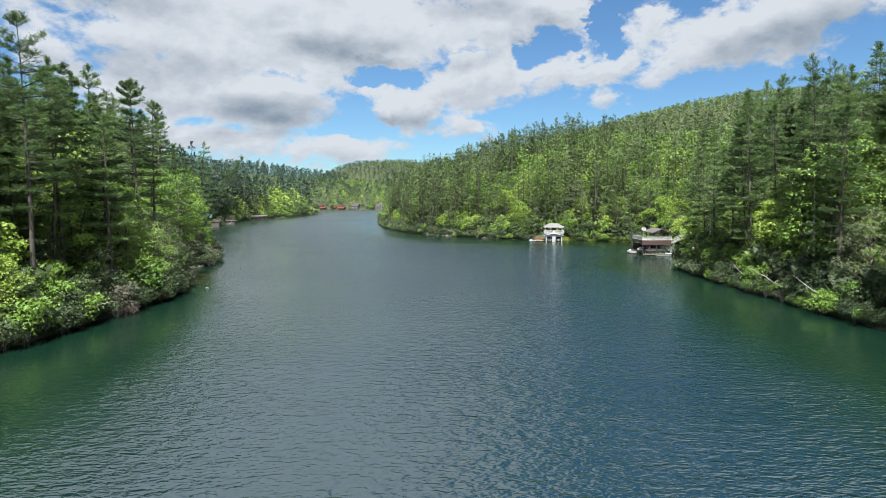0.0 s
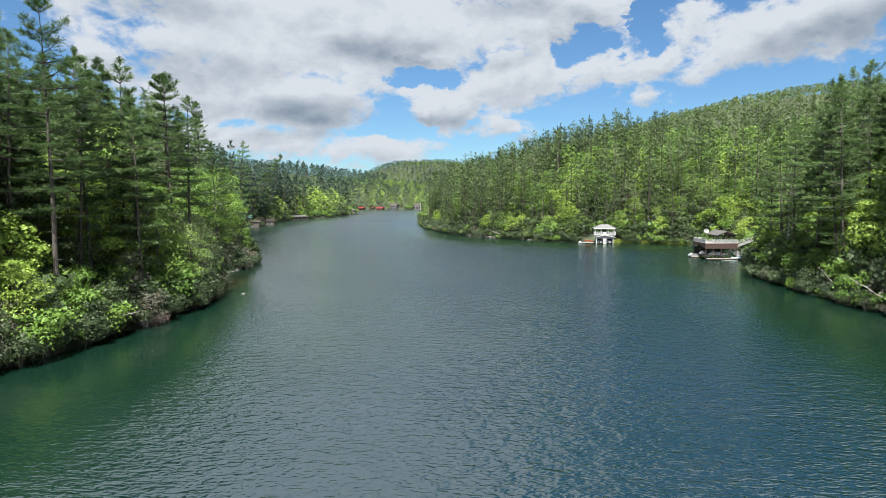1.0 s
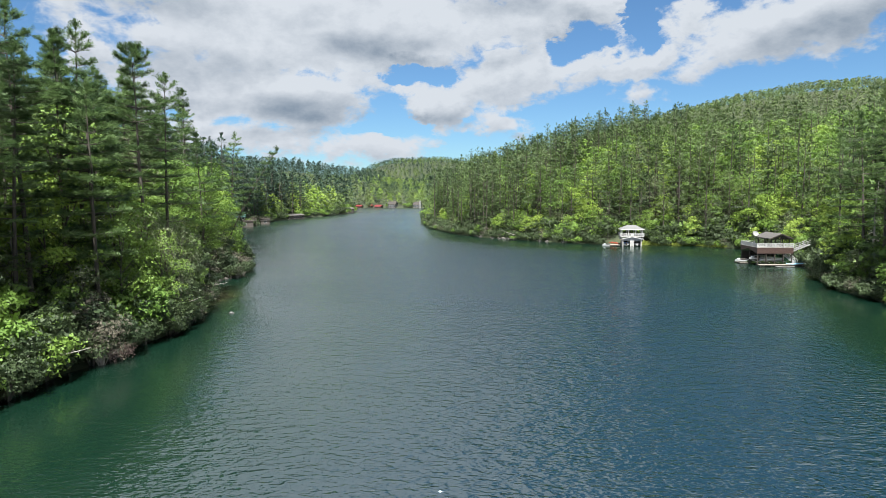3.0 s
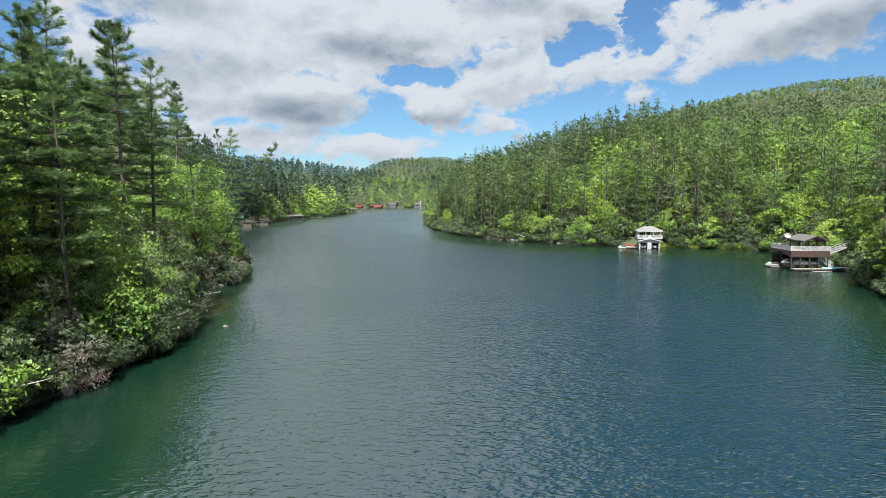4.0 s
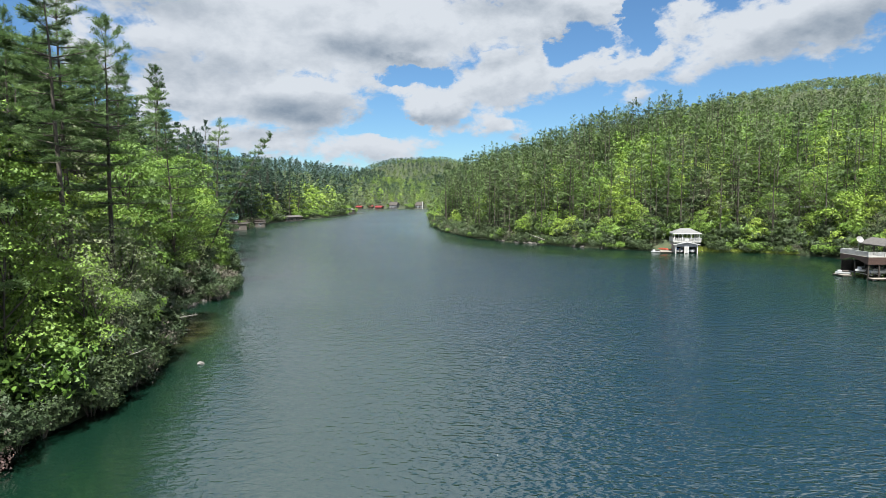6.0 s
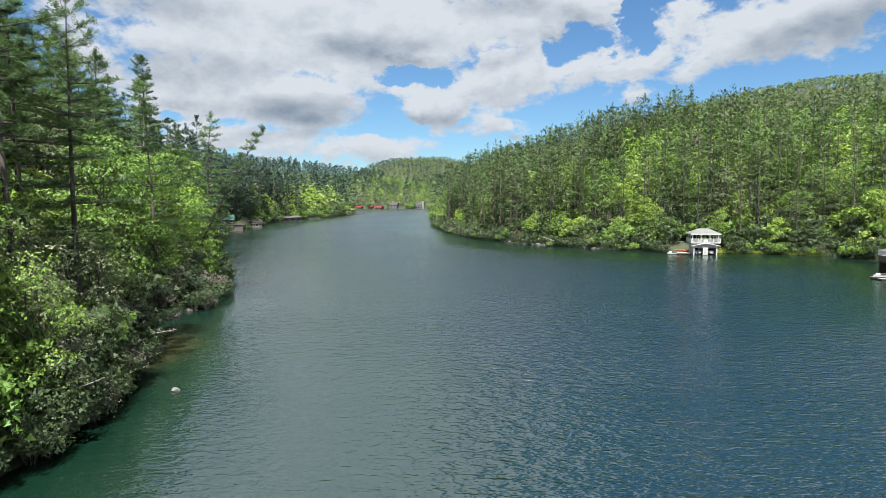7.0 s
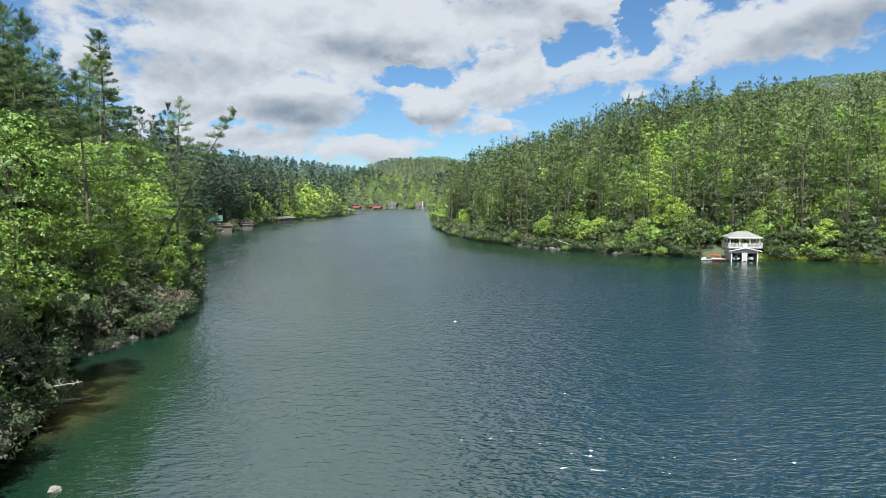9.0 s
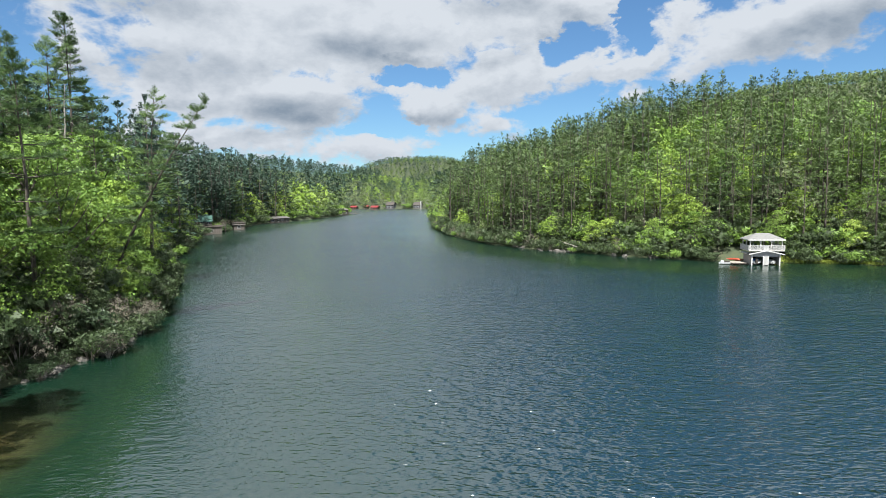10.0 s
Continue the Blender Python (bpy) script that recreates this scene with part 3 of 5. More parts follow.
def stand(x0, x1, y0, y1, cell, dmin, dmax):
    x, y = scatter(rng, x0, x1, y0, y1, cell)
    d = shore_distance(x, y)
    k = (d > dmin) & (d < dmax) & is_clear(x, y)
    x, y, d = x[k], y[k], d[k]
    return x, y, relief(x, y, d), d


# forest within reach of the lake
x, y, z, d = stand(-250, 230, 36, 510, 5.4, 2.2, 175)
keep = ~((x < 0) & (d > 90)) & (np.abs(np.arctan2(x, y + 12)) < 0.98)
x, y, z, d = x[keep], y[keep], z[keep], d[keep]


def seen_over(x, y, z, cover=15.0):
    """Whether a tree top shows over the ground and the lower trees between it and the lake."""
    ok = np.zeros(len(x), bool)
    for ex, ey in EYES[::3]:
        clear = np.ones(len(x), bool)
        for t in np.linspace(0.3, 0.96, 16):
            px, py = ex + (x - ex) * t, ey + (y - ey) * t
            dd = shore_distance(px, py)
            clear &= relief(px, py, dd) + np.where(dd > 4, cover, 0) < 18.5 + (z - 18.5) * t + 4 * (t > 0.9)
        ok |= clear
    return ok


keep = seen_over(x, y, z + 26)
x, y, z, d = x[keep], y[keep], z[keep], d[keep]
far = near_eye(x, y)
order = np.argsort(far)
x, y, z, d, far = x[order], y[order], z[order], d[order], far[order]
u = rng.random(len(x))
stripe = patch(x, y, 15, 22)
pines = 0.46 + 0.28 * stripe + 0.06 * (d > 12) + 0.03 * ((x > -60) & (y > 215)) + 0.22 * ((x < 0) & (y > 230)) - 0.32 * ((x > 92) & (y > 215) & (d > 34))
kind = np.where(u < pines, 0, np.where(u < 0.5 + 0.5 * pines, 1, 2))  # pine, leaf, fresh
kind = np.where((kind == 0) & (x < 0) & (y > 98) & (y < 250) & (d < 14) & (rng.random(len(x)) < 0.8), 1 + (rng.random(len(x)) < 0.5), kind)
kind = np.where((kind > 0) & (x < 0) & (y < 98) & (d > 9) & (d < 30) & (rng.random(len(x)) < 0.5), 0, kind)
kind = np.where((kind == 1) & (rng.random(len(x)) < 0.2), 3, kind)
kind = np.where((d < 5) & (kind == 0) & (rng.random(len(x)) < 0.45), 2, kind)
tall = np.where(kind == 0, rng.uniform(25, 38, len(x)), np.where(kind % 2 == 1, rng.uniform(14, 25, len(x)), rng.uniform(9, 18, len(x))))
tall = np.where((d < 6) & (kind > 0), tall * 0.62, tall)
tall = np.where((x > -60) & (y > 215), tall * np.where(kind == 0, 0.82, 0.86), tall)

KINDS = [
    ("pine", M_PINE, "tall white pine with layered dark green needle plumes on the bank", "pine tree", "pines by the lake"),
    ("broadleaf_tree", M_LEAF, "broad-leaved tree in mid green spring leaf on the slope", "tree", "broad-leaved trees by the lake"),
    ("young_tree", M_FRESH, "young tree in bright yellow-green spring leaf near the shore", "tree", "young bright trees by the lake"),
    ("budding_tree", M_BUD, "grey-green budding tree with thin new leaves on the slope", "tree", "budding trees by the lake"),
]


def form(kind, level, h):
    """Wood and crown of one tree; level 0 is the finest."""
    if kind == 0:
        return pine_form(rng, h, (1300, 600, 230, 34, 13)[level], (3, 3, 2, 2, 2)[level], (0.85, 1.05, 1.2, 2.6, 4.5)[level],
                         bare=rng.uniform(0.12, 0.40) if level < 2 else rng.uniform(0.03, 0.16), reach=rng.uniform(0.12, 0.18) * (1.0 if level < 2 else 1.25), step=(1.7, 1.7, 2.0, 3.0, 4.5)[level], thin=0.12)
    n, size = (3400, 1600, 400, 90, 26)[level], (0.42, 0.58, 1.0, 1.9, 3.2)[level]
    return leaf_form(rng, h, n, size, wide=rng.uniform(0.24, 0.36), low=rng.uniform(0.15, 0.38) if level < 3 else 0.1)


models = {(k, l): [plant(KINDS[k][0], *form(k, l, hh), M_BARK, KINDS[k][1], *KINDS[k][2:]) for hh in hs]
          for k, hs in ((0, (28, 31, 33, 30, 32, 29)), (1, (19, 21, 18)), (2, (13, 14, 12)), (3, (19, 20))) for l in (0, 1)}
used = set()
count = [0, 0, 0, 0]
rest = []
for i in range(len(x)):
    k = int(kind[i])
    if count[k] >= 290 or far[i] > 300:
        rest.append(i)
        continue
    level = 0 if far[i] < 108 else 1
    pool = models[k, level]
    m = pool[count[k] % len(pool)]
    base = {0: (28, 31, 33, 30, 32, 29), 1: (19, 21, 18), 2: (13, 14, 12), 3: (19, 20)}[k][count[k] % len(pool)]
    s = tall[i] / base
    count[k] += 1
    place = pose(x[i], y[i], z[i] - 0.15, rng.normal(0, 1.6), rng.normal(0, 1.6), rng.uniform(0, 360)) @ Matrix.Scale(s, 4)
    if m in used:
        copy_thing(m, place).scale = (s, s, s)
    else:
        used.add(m)
        m.matrix_basis = place
for pool in models.values():
    for m in pool:
        if m not in used:
            for c in list(m.children):
                bpy.data.objects.remove(c)
            bpy.data.objects.remove(m)


def woods(name, label, xs, ys, zs, hs, kinds, level, leaves=M_FAR):
    """Trees past counting, joined into one mesh for each sort of leaf."""
    lib = {k: [form(k, level, hh) for hh in hh0] for k, hh0 in ((0, (26, 27, 25, 28)), (1, (17, 16, 18)), (2, (14, 15, 13)), (3, (17, 18)))}
    size = {0: (26, 27, 25, 28), 1: (17, 16, 18), 2: (14, 15, 13), 3: (17, 18)}
    vs, ts, ix, ti, o = [], [], [], [], 0
    for i in range(len(xs)):
        k = int(kinds[i])
        j = i % len(lib[k])
        a, t = rng.uniform(0, 2 * np.pi), rng.random()
        s = hs[i] / size[k][j]
        rot = np.array([[math.cos(a), -math.sin(a), 0], [math.sin(a), math.cos(a), 0], [0, 0, 1]]) * s
        for (v, tr), m in zip(lib[k][j], (4, k)):
            if m == 4:
                if level > 1:
                    tr = tr[:126] if k == 0 else tr[:48]
                    v = v[:tr.max() + 1]
                if level > 2 and m == 4:
                    continue
            vs.append(v @ rot.T + np.array([xs[i], ys[i], zs[i] - 0.2]))
            ts.append(tr + o)
            o += len(v)
            ix.append(np.full(len(tr), m))
            ti.append(np.full(len(v), t))
    me = mesh_np(name, np.concatenate(vs), np.concatenate(ts), [leaves["pine"], leaves["leaf"], leaves["fresh"], leaves["bud"], M_BARK], np.concatenate(ix), np.concatenate(ti))
    return tagged(new(name, me), label, "forest", kind="stuff")


r = np.array(rest)
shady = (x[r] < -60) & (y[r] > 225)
woods("wooded_slope", "dense mixed forest of pines and spring-green trees on the slopes", *(a[r][~shady] for a in (x, y, z, tall, kind)), 2)
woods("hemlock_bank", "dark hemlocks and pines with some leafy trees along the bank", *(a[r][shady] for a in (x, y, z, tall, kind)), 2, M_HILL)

# young growth under the edge of the forest
x, y, z, d = stand(-170, 100, 40, 430, 3.7, 1.2, 20)
k = (rng.random(len(x)) < np.where(d < 9, 0.9, 0.5)) & (np.abs(np.arctan2(x, y + 12)) < 0.9) & ~((x < 0) & (y < 138) & (d < 3)) & ~((x < 0) & (y > 225) & (rng.random(len(x)) < 0.55)) & ~((x < 0) & (y < 98) & (rng.random(len(x)) < 0.2))
x, y, z, d = x[k], y[k], z[k], d[k]
close = near_eye(x, y) < 125
u = rng.random(len(x))
kk = np.where(u < 0.55, 1, np.where(u < 0.70, 2, 3))
kk = np.where(((y > 205) | (x > 0)) & (rng.random(len(x)) < 0.42), 0, kk)
hh = rng.uniform(4.0, 10.0, len(x)) * np.where(d < 4, 0.75, 1.0) * np.where((x < 0) & (y < 150) & (d > 5), 1.4, 1.0)
for near, level in ((close, 1), (~close, 2)):
    woods("undergrowth", "young broad-leaved growth under the forest edge", x[near], y[near], z[near], hh[near], kk[near], level)

# far end of the lake and the hills behind
x, y, z, d = stand(-500, 310, 480, 1200, 10.5, 2.0, 480)
k = (np.arctan2(np.abs(x + 114), y - 72) < 0.36) & ~((x > -60) & (y < 770) & (d > 95))
x, y, z = x[k], y[k], z[k]
u = rng.random(len(x))
kk = np.where(u < 0.24 + 0.30 * patch(x, y, 60, 80) + 0.35 * (y < 700) + 0.9 * ((x < -190) & (y > 1020)), 0, np.where(u < 0.64, 1, np.where(u < 0.90, 3, 2)))
hh = np.where(kk == 0, rng.uniform(19, 31, len(x)), rng.uniform(13, 22, len(x))) * np.where(y > 760, 0.8, 1.0)
# the low hill's cloud shadow is given by darkened needle colour
dark = (x < -190) & (y > 1020)
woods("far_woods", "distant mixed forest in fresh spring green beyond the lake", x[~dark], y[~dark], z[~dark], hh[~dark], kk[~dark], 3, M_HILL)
woods("hemlock_woods", "conifer forest on the low hill beyond the lake, coloured dark for cloud shadow", x[dark], y[dark], z[dark], hh[dark], kk[dark], 3, M_HILL)
x, y, z, d = stand(-840, 1800, 1180, 2600, 12.5, 5.0, 3600)
side = (x + 10) / (y - 50)
k = (z > 24) & (side > -0.62) & (side < 0.74)
x, y, z = x[k], y[k], z[k]
k = seen_over(x, y, z + 22, 6.0)
x, y, z = x[k], y[k], z[k]
u = rng.random(len(x))
kk = np.where(u < (0.42 + 0.45 * patch(x, y, 90, 120)) * (x < 200), 0, np.where(u < 0.62, 3, 1))
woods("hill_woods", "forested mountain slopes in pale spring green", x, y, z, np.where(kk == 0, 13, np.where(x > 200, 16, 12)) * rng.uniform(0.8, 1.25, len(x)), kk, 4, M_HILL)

# shrubs along the water
SHRUBS = [
    ("shrub", M_BARK, M_BUSH, "dense dark green evergreen shrub overhanging the water", "shrub", "shrubs on the shore"),
    ("shrub", M_BARK, M_LEAF, "leafy green shrub on the lake bank", "shrub", "shrubs on the shore"),
    ("shrub", M_DEAD, M_TWIG, "bare grey-brown twiggy shrub at the waterline", "shrub", "shrubs on the shore"),
]
x, y, z, d = stand(-190, 90, 46, 420, 1.9, -1.1, 3.6)
k = (y < 430)
x, y, z, d = x[k], y[k], np.maximum(z[k], 0.1), d[k]
o = np.argsort(near_eye(x, y))
sizes = [((1300, 0.26), (1200, 0.28)), ((1200, 0.28), (1100, 0.3)), ((520, 0.34), (560, 0.34))]
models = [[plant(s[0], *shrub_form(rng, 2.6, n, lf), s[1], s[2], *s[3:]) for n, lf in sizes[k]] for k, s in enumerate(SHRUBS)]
used = set()
bank = []
for c, i in enumerate(o):
    u = rng.random()
    j = 0 if u < 0.68 else 1 if u < (0.80 if x[i] < 0 else 0.92) else 2
    s = rng.uniform(0.7, 1.5) * (1.25 if d[i] > 1.5 else 0.95) * (1.3 if x[i] < 0 and y[i] < 135 else 1.0)
    if c >= 290:
        bank.append((x[i], y[i], z[i] - 0.1, s, j))
        continue
    m = models[j][c % 2]
    place = pose(x[i], y[i], z[i] - 0.1, 0, 0, rng.uniform(0, 360)) @ Matrix.Scale(s, 4)
    if m in used:
        copy_thing(m, place).scale = (s, s, s)
    else:
        used.add(m)
        m.matrix_basis = place
# taller evergreen shrubs behind them
tx, ty, tz, td = stand(-100, 90, 46, 300, 2.9, 3.4, 10.0)
bank += [(tx[i], ty[i], tz[i], rng.uniform(1.5, 2.5), int(rng.random() > 0.62)) for i in range(len(tx))]
fx, fy, fz, fd = stand(-220, -30, 420, 860, 3.6, -0.6, 6.0)
bank += [(fx[i], fy[i], max(fz[i], 0.1), rng.uniform(1.3, 2.4), int(rng.integers(0, 2))) for i in range(len(fx))]
lib = [shrub_form(rng, 2.6, n, 0.46)[1] for n in (360, 340, 150)]
vs, ts, ix, n = [], [], [], 0
for bx, by, bz, s, j in bank:
    a = rng.uniform(0, 2 * np.pi)
    rot = np.array([[math.cos(a), -math.sin(a), 0], [math.sin(a), math.cos(a), 0], [0, 0, 1]]) * s
    v, t = lib[j]
    vs.append(v @ rot.T + np.array([bx, by, bz]))
    ts.append(t + n)
    ix.append(np.full(len(t), j))
    n += len(v)
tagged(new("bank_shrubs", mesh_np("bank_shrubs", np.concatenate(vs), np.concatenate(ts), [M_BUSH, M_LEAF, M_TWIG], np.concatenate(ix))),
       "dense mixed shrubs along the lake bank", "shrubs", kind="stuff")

# ---- buildings on the water ----
M_WHITE = rough_mat("white_paint", (0.34, 0.34, 0.335), (0.42, 0.42, 0.415), 2.0, 0.5, 0.1, fine=8, dist=0.004)
M_PALE = rough_mat("pale_grey_siding", (0.22, 0.22, 0.215), (0.30, 0.298, 0.29), 1.2, 0.7, 0.3, (6, 6, 0.3), dist=0.01)
M_GREY = rough_mat("slate_grey_siding", (0.15, 0.16, 0.18), (0.21, 0.22, 0.24), 1.5, 0.7, 0.2, (0.4, 0.4, 8), dist=0.01)
M_DKGREY = rough_mat("dark_grey_siding", (0.06, 0.065, 0.072), (0.10, 0.105, 0.115), 1.5, 0.7, 0.2, (0.4, 0.4, 8), dist=0.01)
M_ROOF = rough_mat("grey_shingles", (0.085, 0.085, 0.085), (0.15, 0.148, 0.145), 2.5, 0.9, 0.6, (0.7, 0.7, 3), dist=0.02)
M_ROOFD = rough_mat("brown_shingles", (0.045, 0.041, 0.039), (0.09, 0.083, 0.078), 2.5, 0.9, 0.6, dist=0.02)
M_BROWN = rough_mat("brown_boards", (0.028, 0.015, 0.012), (0.055, 0.030, 0.024), 1.5, 0.65, 0.3, (0.3, 0.3, 7), dist=0.01)
M_DARK = rough_mat("dark_stained_wood", (0.018, 0.014, 0.011), (0.045, 0.036, 0.03), 2.0, 0.7, 0.3, dist=0.01)
M_DECK = rough_mat("weathered_deck_boards", (0.15, 0.135, 0.115), (0.26, 0.235, 0.205), 1.0, 0.8, 0.5, (7, 0.5, 1), dist=0.01)
M_CABIN = rough_mat("weathered_cabin_boards", (0.034, 0.028, 0.023), (0.085, 0.072, 0.062), 1.2, 0.85, 0.5, (5, 5, 0.3), dist=0.02)
M_GREEN = rough_mat("green_metal_roof", (0.018, 0.055, 0.042), (0.032, 0.085, 0.065), 1.0, 0.4, 0.2, (6, 0.3, 0.3), metal=0.3)
M_RED = rough_mat("red_metal_roof", (0.11, 0.012, 0.012), (0.18, 0.022, 0.02), 0.6, 0.45, 0.2, (6, 0.3, 0.3), metal=0.1)
M_HULL = rough_mat("white_gelcoat", (0.34, 0.35, 0.36), (0.42, 0.43, 0.44), 0.8, 0.25, 0.05)
M_BLUE = rough_mat("blue_canvas", (0.02, 0.12, 0.36), (0.04, 0.19, 0.46), 1.5, 0.7, 0.3)
M_ORANGE = rough_mat("orange_red_plastic", (0.34, 0.05, 0.025), (0.42, 0.075, 0.035), 1.0, 0.4, 0.1)
M_BOARD = rough_mat("pale_blue_foam_board", (0.25, 0.5, 0.68), (0.36, 0.6, 0.75), 1.0, 0.45, 0.1)
M_STONE = rough_mat("pale_rock", (0.055, 0.052, 0.047), (0.17, 0.165, 0.155), 2.5, 0.85, 0.7, dist=0.05)
M_SHORE = rough_mat("dark_shore_rock", (0.035, 0.032, 0.028), (0.11, 0.10, 0.09), 2.0, 0.85, 0.8, dist=0.06)
M_EARTH = rough_mat("red_clay", (0.25, 0.11, 0.06), (0.42, 0.22, 0.13), 1.5, 0.9, 0.6, dist=0.05)
M_STEEL = rough_mat("galvanised_steel", (0.28, 0.28, 0.28), (0.4, 0.4, 0.4), 1.0, 0.35, 0.05, metal=0.6)


def glass_mat():
    m, nt, bsdf = material("window_glass")
    bsdf.inputs["Base Color"].default_value = (0.012, 0.015, 0.018, 1)
    bsdf.inputs["Roughness"].default_value = 0.04
    return m


M_GLASS = glass_mat()


def part(name, bm, mat, parent, label=""):
    me = bpy.data.meshes.new(name)
    bm.normal_update()
    bm.to_mesh(me)
    bm.free()
    me.materials.append(mat)
    ob = new(name, me)
    ob.parent = parent
    return tagged(ob, label) if label else ob


def box(x0, x1, y0, y1, z0, z1, bm=None, bevel=0.0):
    bm = bm or bmesh.new()
    m = Matrix.Translation(((x0 + x1) / 2, (y0 + y1) / 2, (z0 + z1) / 2)) @ Matrix.Diagonal((abs(x1 - x0), abs(y1 - y0), abs(z1 - z0), 1))
    r = bmesh.ops.create_cube(bm, size=1, matrix=m)
    if bevel:
        es = list({e for v in r["verts"] for e in v.link_edges})
        bmesh.ops.bevel(bm, geom=es, offset=bevel, segments=1, affect="EDGES")
    return bm


def beam(a, b, w, h=None, bm=None):
    """A squared timber from a to b."""
    bm = bm or bmesh.new()
    a, b = Vector(a), Vector(b)
    q = (b - a).to_track_quat("Z", "Y").to_matrix().to_4x4()
    bmesh.ops.create_cube(bm, size=1, matrix=Matrix.Translation((a + b) / 2) @ q @ Matrix.Diagonal((w, h or w, (b - a).length, 1)))
    return bm


def pole(x, y, z0, z1, r, sides=10, bm=None):
    bm = bm or bmesh.new()
    bmesh.ops.create_cone(bm, cap_ends=True, segments=sides, radius1=r, radius2=r * 0.94, depth=z1 - z0, matrix=Matrix.Translation((x, y, (z0 + z1) / 2)))
    return bm


def prism(outline, y0, y1, bm=None):
    """A solid with an outline in x and z, from y0 to y1."""
    bm = bm or bmesh.new()
    a = [bm.verts.new((x, y0, z)) for x, z in outline]
    b = [bm.verts.new((x, y1, z)) for x, z in outline]
    n = len(outline)
    bm.faces.new(a)
    bm.faces.new(b[::-1])
    for i in range(n):
        bm.faces.new((a[(i + 1) % n], a[i], b[i], b[(i + 1) % n]))
    bmesh.ops.recalc_face_normals(bm, faces=bm.faces)
    return bm


def slab_roof(pts, thick, bm=None):
    """A sloping sheet with thickness, from its corners."""
    bm = bm or bmesh.new()
    up = Vector((0, 0, thick))
    a = [bm.verts.new(Vector(p)) for p in pts]
    b = [bm.verts.new(Vector(p) + up) for p in pts]
    n = len(pts)
    bm.faces.new(a[::-1])
    bm.faces.new(b)
    for i in range(n):
        bm.faces.new((a[i], a[(i + 1) % n], b[(i + 1) % n], b[i]))
    bmesh.ops.recalc_face_normals(bm, faces=bm.faces)
    return bm


def railing(parent, a, b, z, h, posts, mat, gap=0.13):
    """A rail with its posts, top and bottom rail and a run of balusters between two points."""
    a, b = Vector((*a, 0)), Vector((*b, 0))
    top = part("handrail", beam(a + Vector((0, 0, z + h)), b + Vector((0, 0, z + h)), 0.12, 0.07), mat, parent)
    part("bottom_rail", beam(a + Vector((0, 0, z + 0.1)), b + Vector((0, 0, z + 0.1)), 0.06, 0.06), mat, parent)
    for k in range(posts + 1):
        p = a.lerp(b, k / posts)
        part("rail_post", box(p.x - 0.06, p.x + 0.06, p.y - 0.06, p.y + 0.06, z, z + h + 0.06), mat, parent)
    bm, n = bmesh.new(), int((b - a).length / gap)
    for k in range(1, n):
        p = a.lerp(b, k / n)
        box(p.x - 0.025, p.x + 0.025, p.y - 0.025, p.y + 0.025, z + 0.1, z + h, bm)
    part("baluster_run", bm, mat, parent)
    return top


def planks(parent, x0, x1, y0, y1, z, mat, wide=0.28, gap=0.012, name="plank"):
    """Deck boards laid along y, side by side."""
    n = max(2, int(round((x1 - x0) / wide)))
    w = (x1 - x0) / n
    shared = None
    for k in range(n):
        if shared is None:
            shared = part(name, box(-w / 2 + gap / 2, w / 2 - gap / 2, y0, y1, z - 0.05, z), mat, parent)
            shared.location.x = x0 + w * 0.5
        else:
            o = new(name, shared.data)
            o.parent = parent
            o.location.x = x0 + w * (k + 0.5)


def hull_mesh(length, beam_w, height, bow=0.35):
    """A small motor boat's hull: sharp raked bow along +y, square stern."""
    bm = bmesh.new()
    rings = []
    for k in range(8):
        t = k / 7
        w = beam_w / 2 * (1 if t < 1 - bow else math.sqrt(max(0.0, 1 - ((t - 1 + bow) / bow) ** 2)) * 0.98 + 0.02)
        y = length * (t - 0.5)
        sheer = height * (0.9 + 0.25 * t * t)
        keel = height * 0.25 * max(0, t - 0.7) / 0.3
        rings.append([bm.verts.new(p) for p in ((-w, y, sheer), (-w * 0.92, y, height * 0.4 + keel), (0, y, keel), (w * 0.92, y, height * 0.4 + keel), (w, y, sheer), (0, y, sheer * 0.92))])
    for a, b in zip(rings, rings[1:]):
        for i in range(6):
            bm.faces.new((a[i], a[(i + 1) % 6], b[(i + 1) % 6], b[i]))
    bm.faces.new(rings[0][::-1])
    bm.faces.new(rings[-1])
    bmesh.ops.recalc_face_normals(bm, faces=bm.faces)
    return bm


def motor_boat(m, label, cover, length=5.6):
    ob = tagged(new("motor_boat"), label, "boat")
    part("hull", hull_mesh(length, 2.0, 0.85), M_HULL, ob)
    bm = box(-0.8, 0.8, -length * 0.42, length * 0.12, 0.78, 1.15, bevel=0.15)
    part("canvas_cover", bm, cover, ob)
    part("windscreen", slab_roof([(-0.75, length * 0.1, 0.9), (0.75, length * 0.1, 0.9), (0.6, length * 0.03, 1.45), (-0.6, length * 0.03, 1.45)], 0.03), M_GLASS, ob)
    part("outboard_motor", box(-0.22, 0.22, -length * 0.5 - 0.45, -length * 0.5 - 0.02, 0.1, 1.25, bevel=0.08), M_DARK, ob)
    ob.matrix_basis = m
    return ob


def jet_ski(m, label):
    ob = tagged(new("jet_ski"), label, "jet ski")
    part("hull", hull_mesh(2.9, 1.1, 0.5, 0.5), M_HULL, ob)
    part("seat", box(-0.2, 0.2, -1.2, 0.2, 0.5, 0.85, bevel=0.08), M_DARK, ob)
    part("handlebar", beam((-0.38, 0.45, 1.0), (0.38, 0.45, 1.0), 0.06, 0.06), M_DARK, ob)
    part("engine_cowl", box(-0.3, 0.3, 0.25, 1.0, 0.45, 0.92, bevel=0.12), M_HULL, ob)
    ob.matrix_basis = m
    return ob


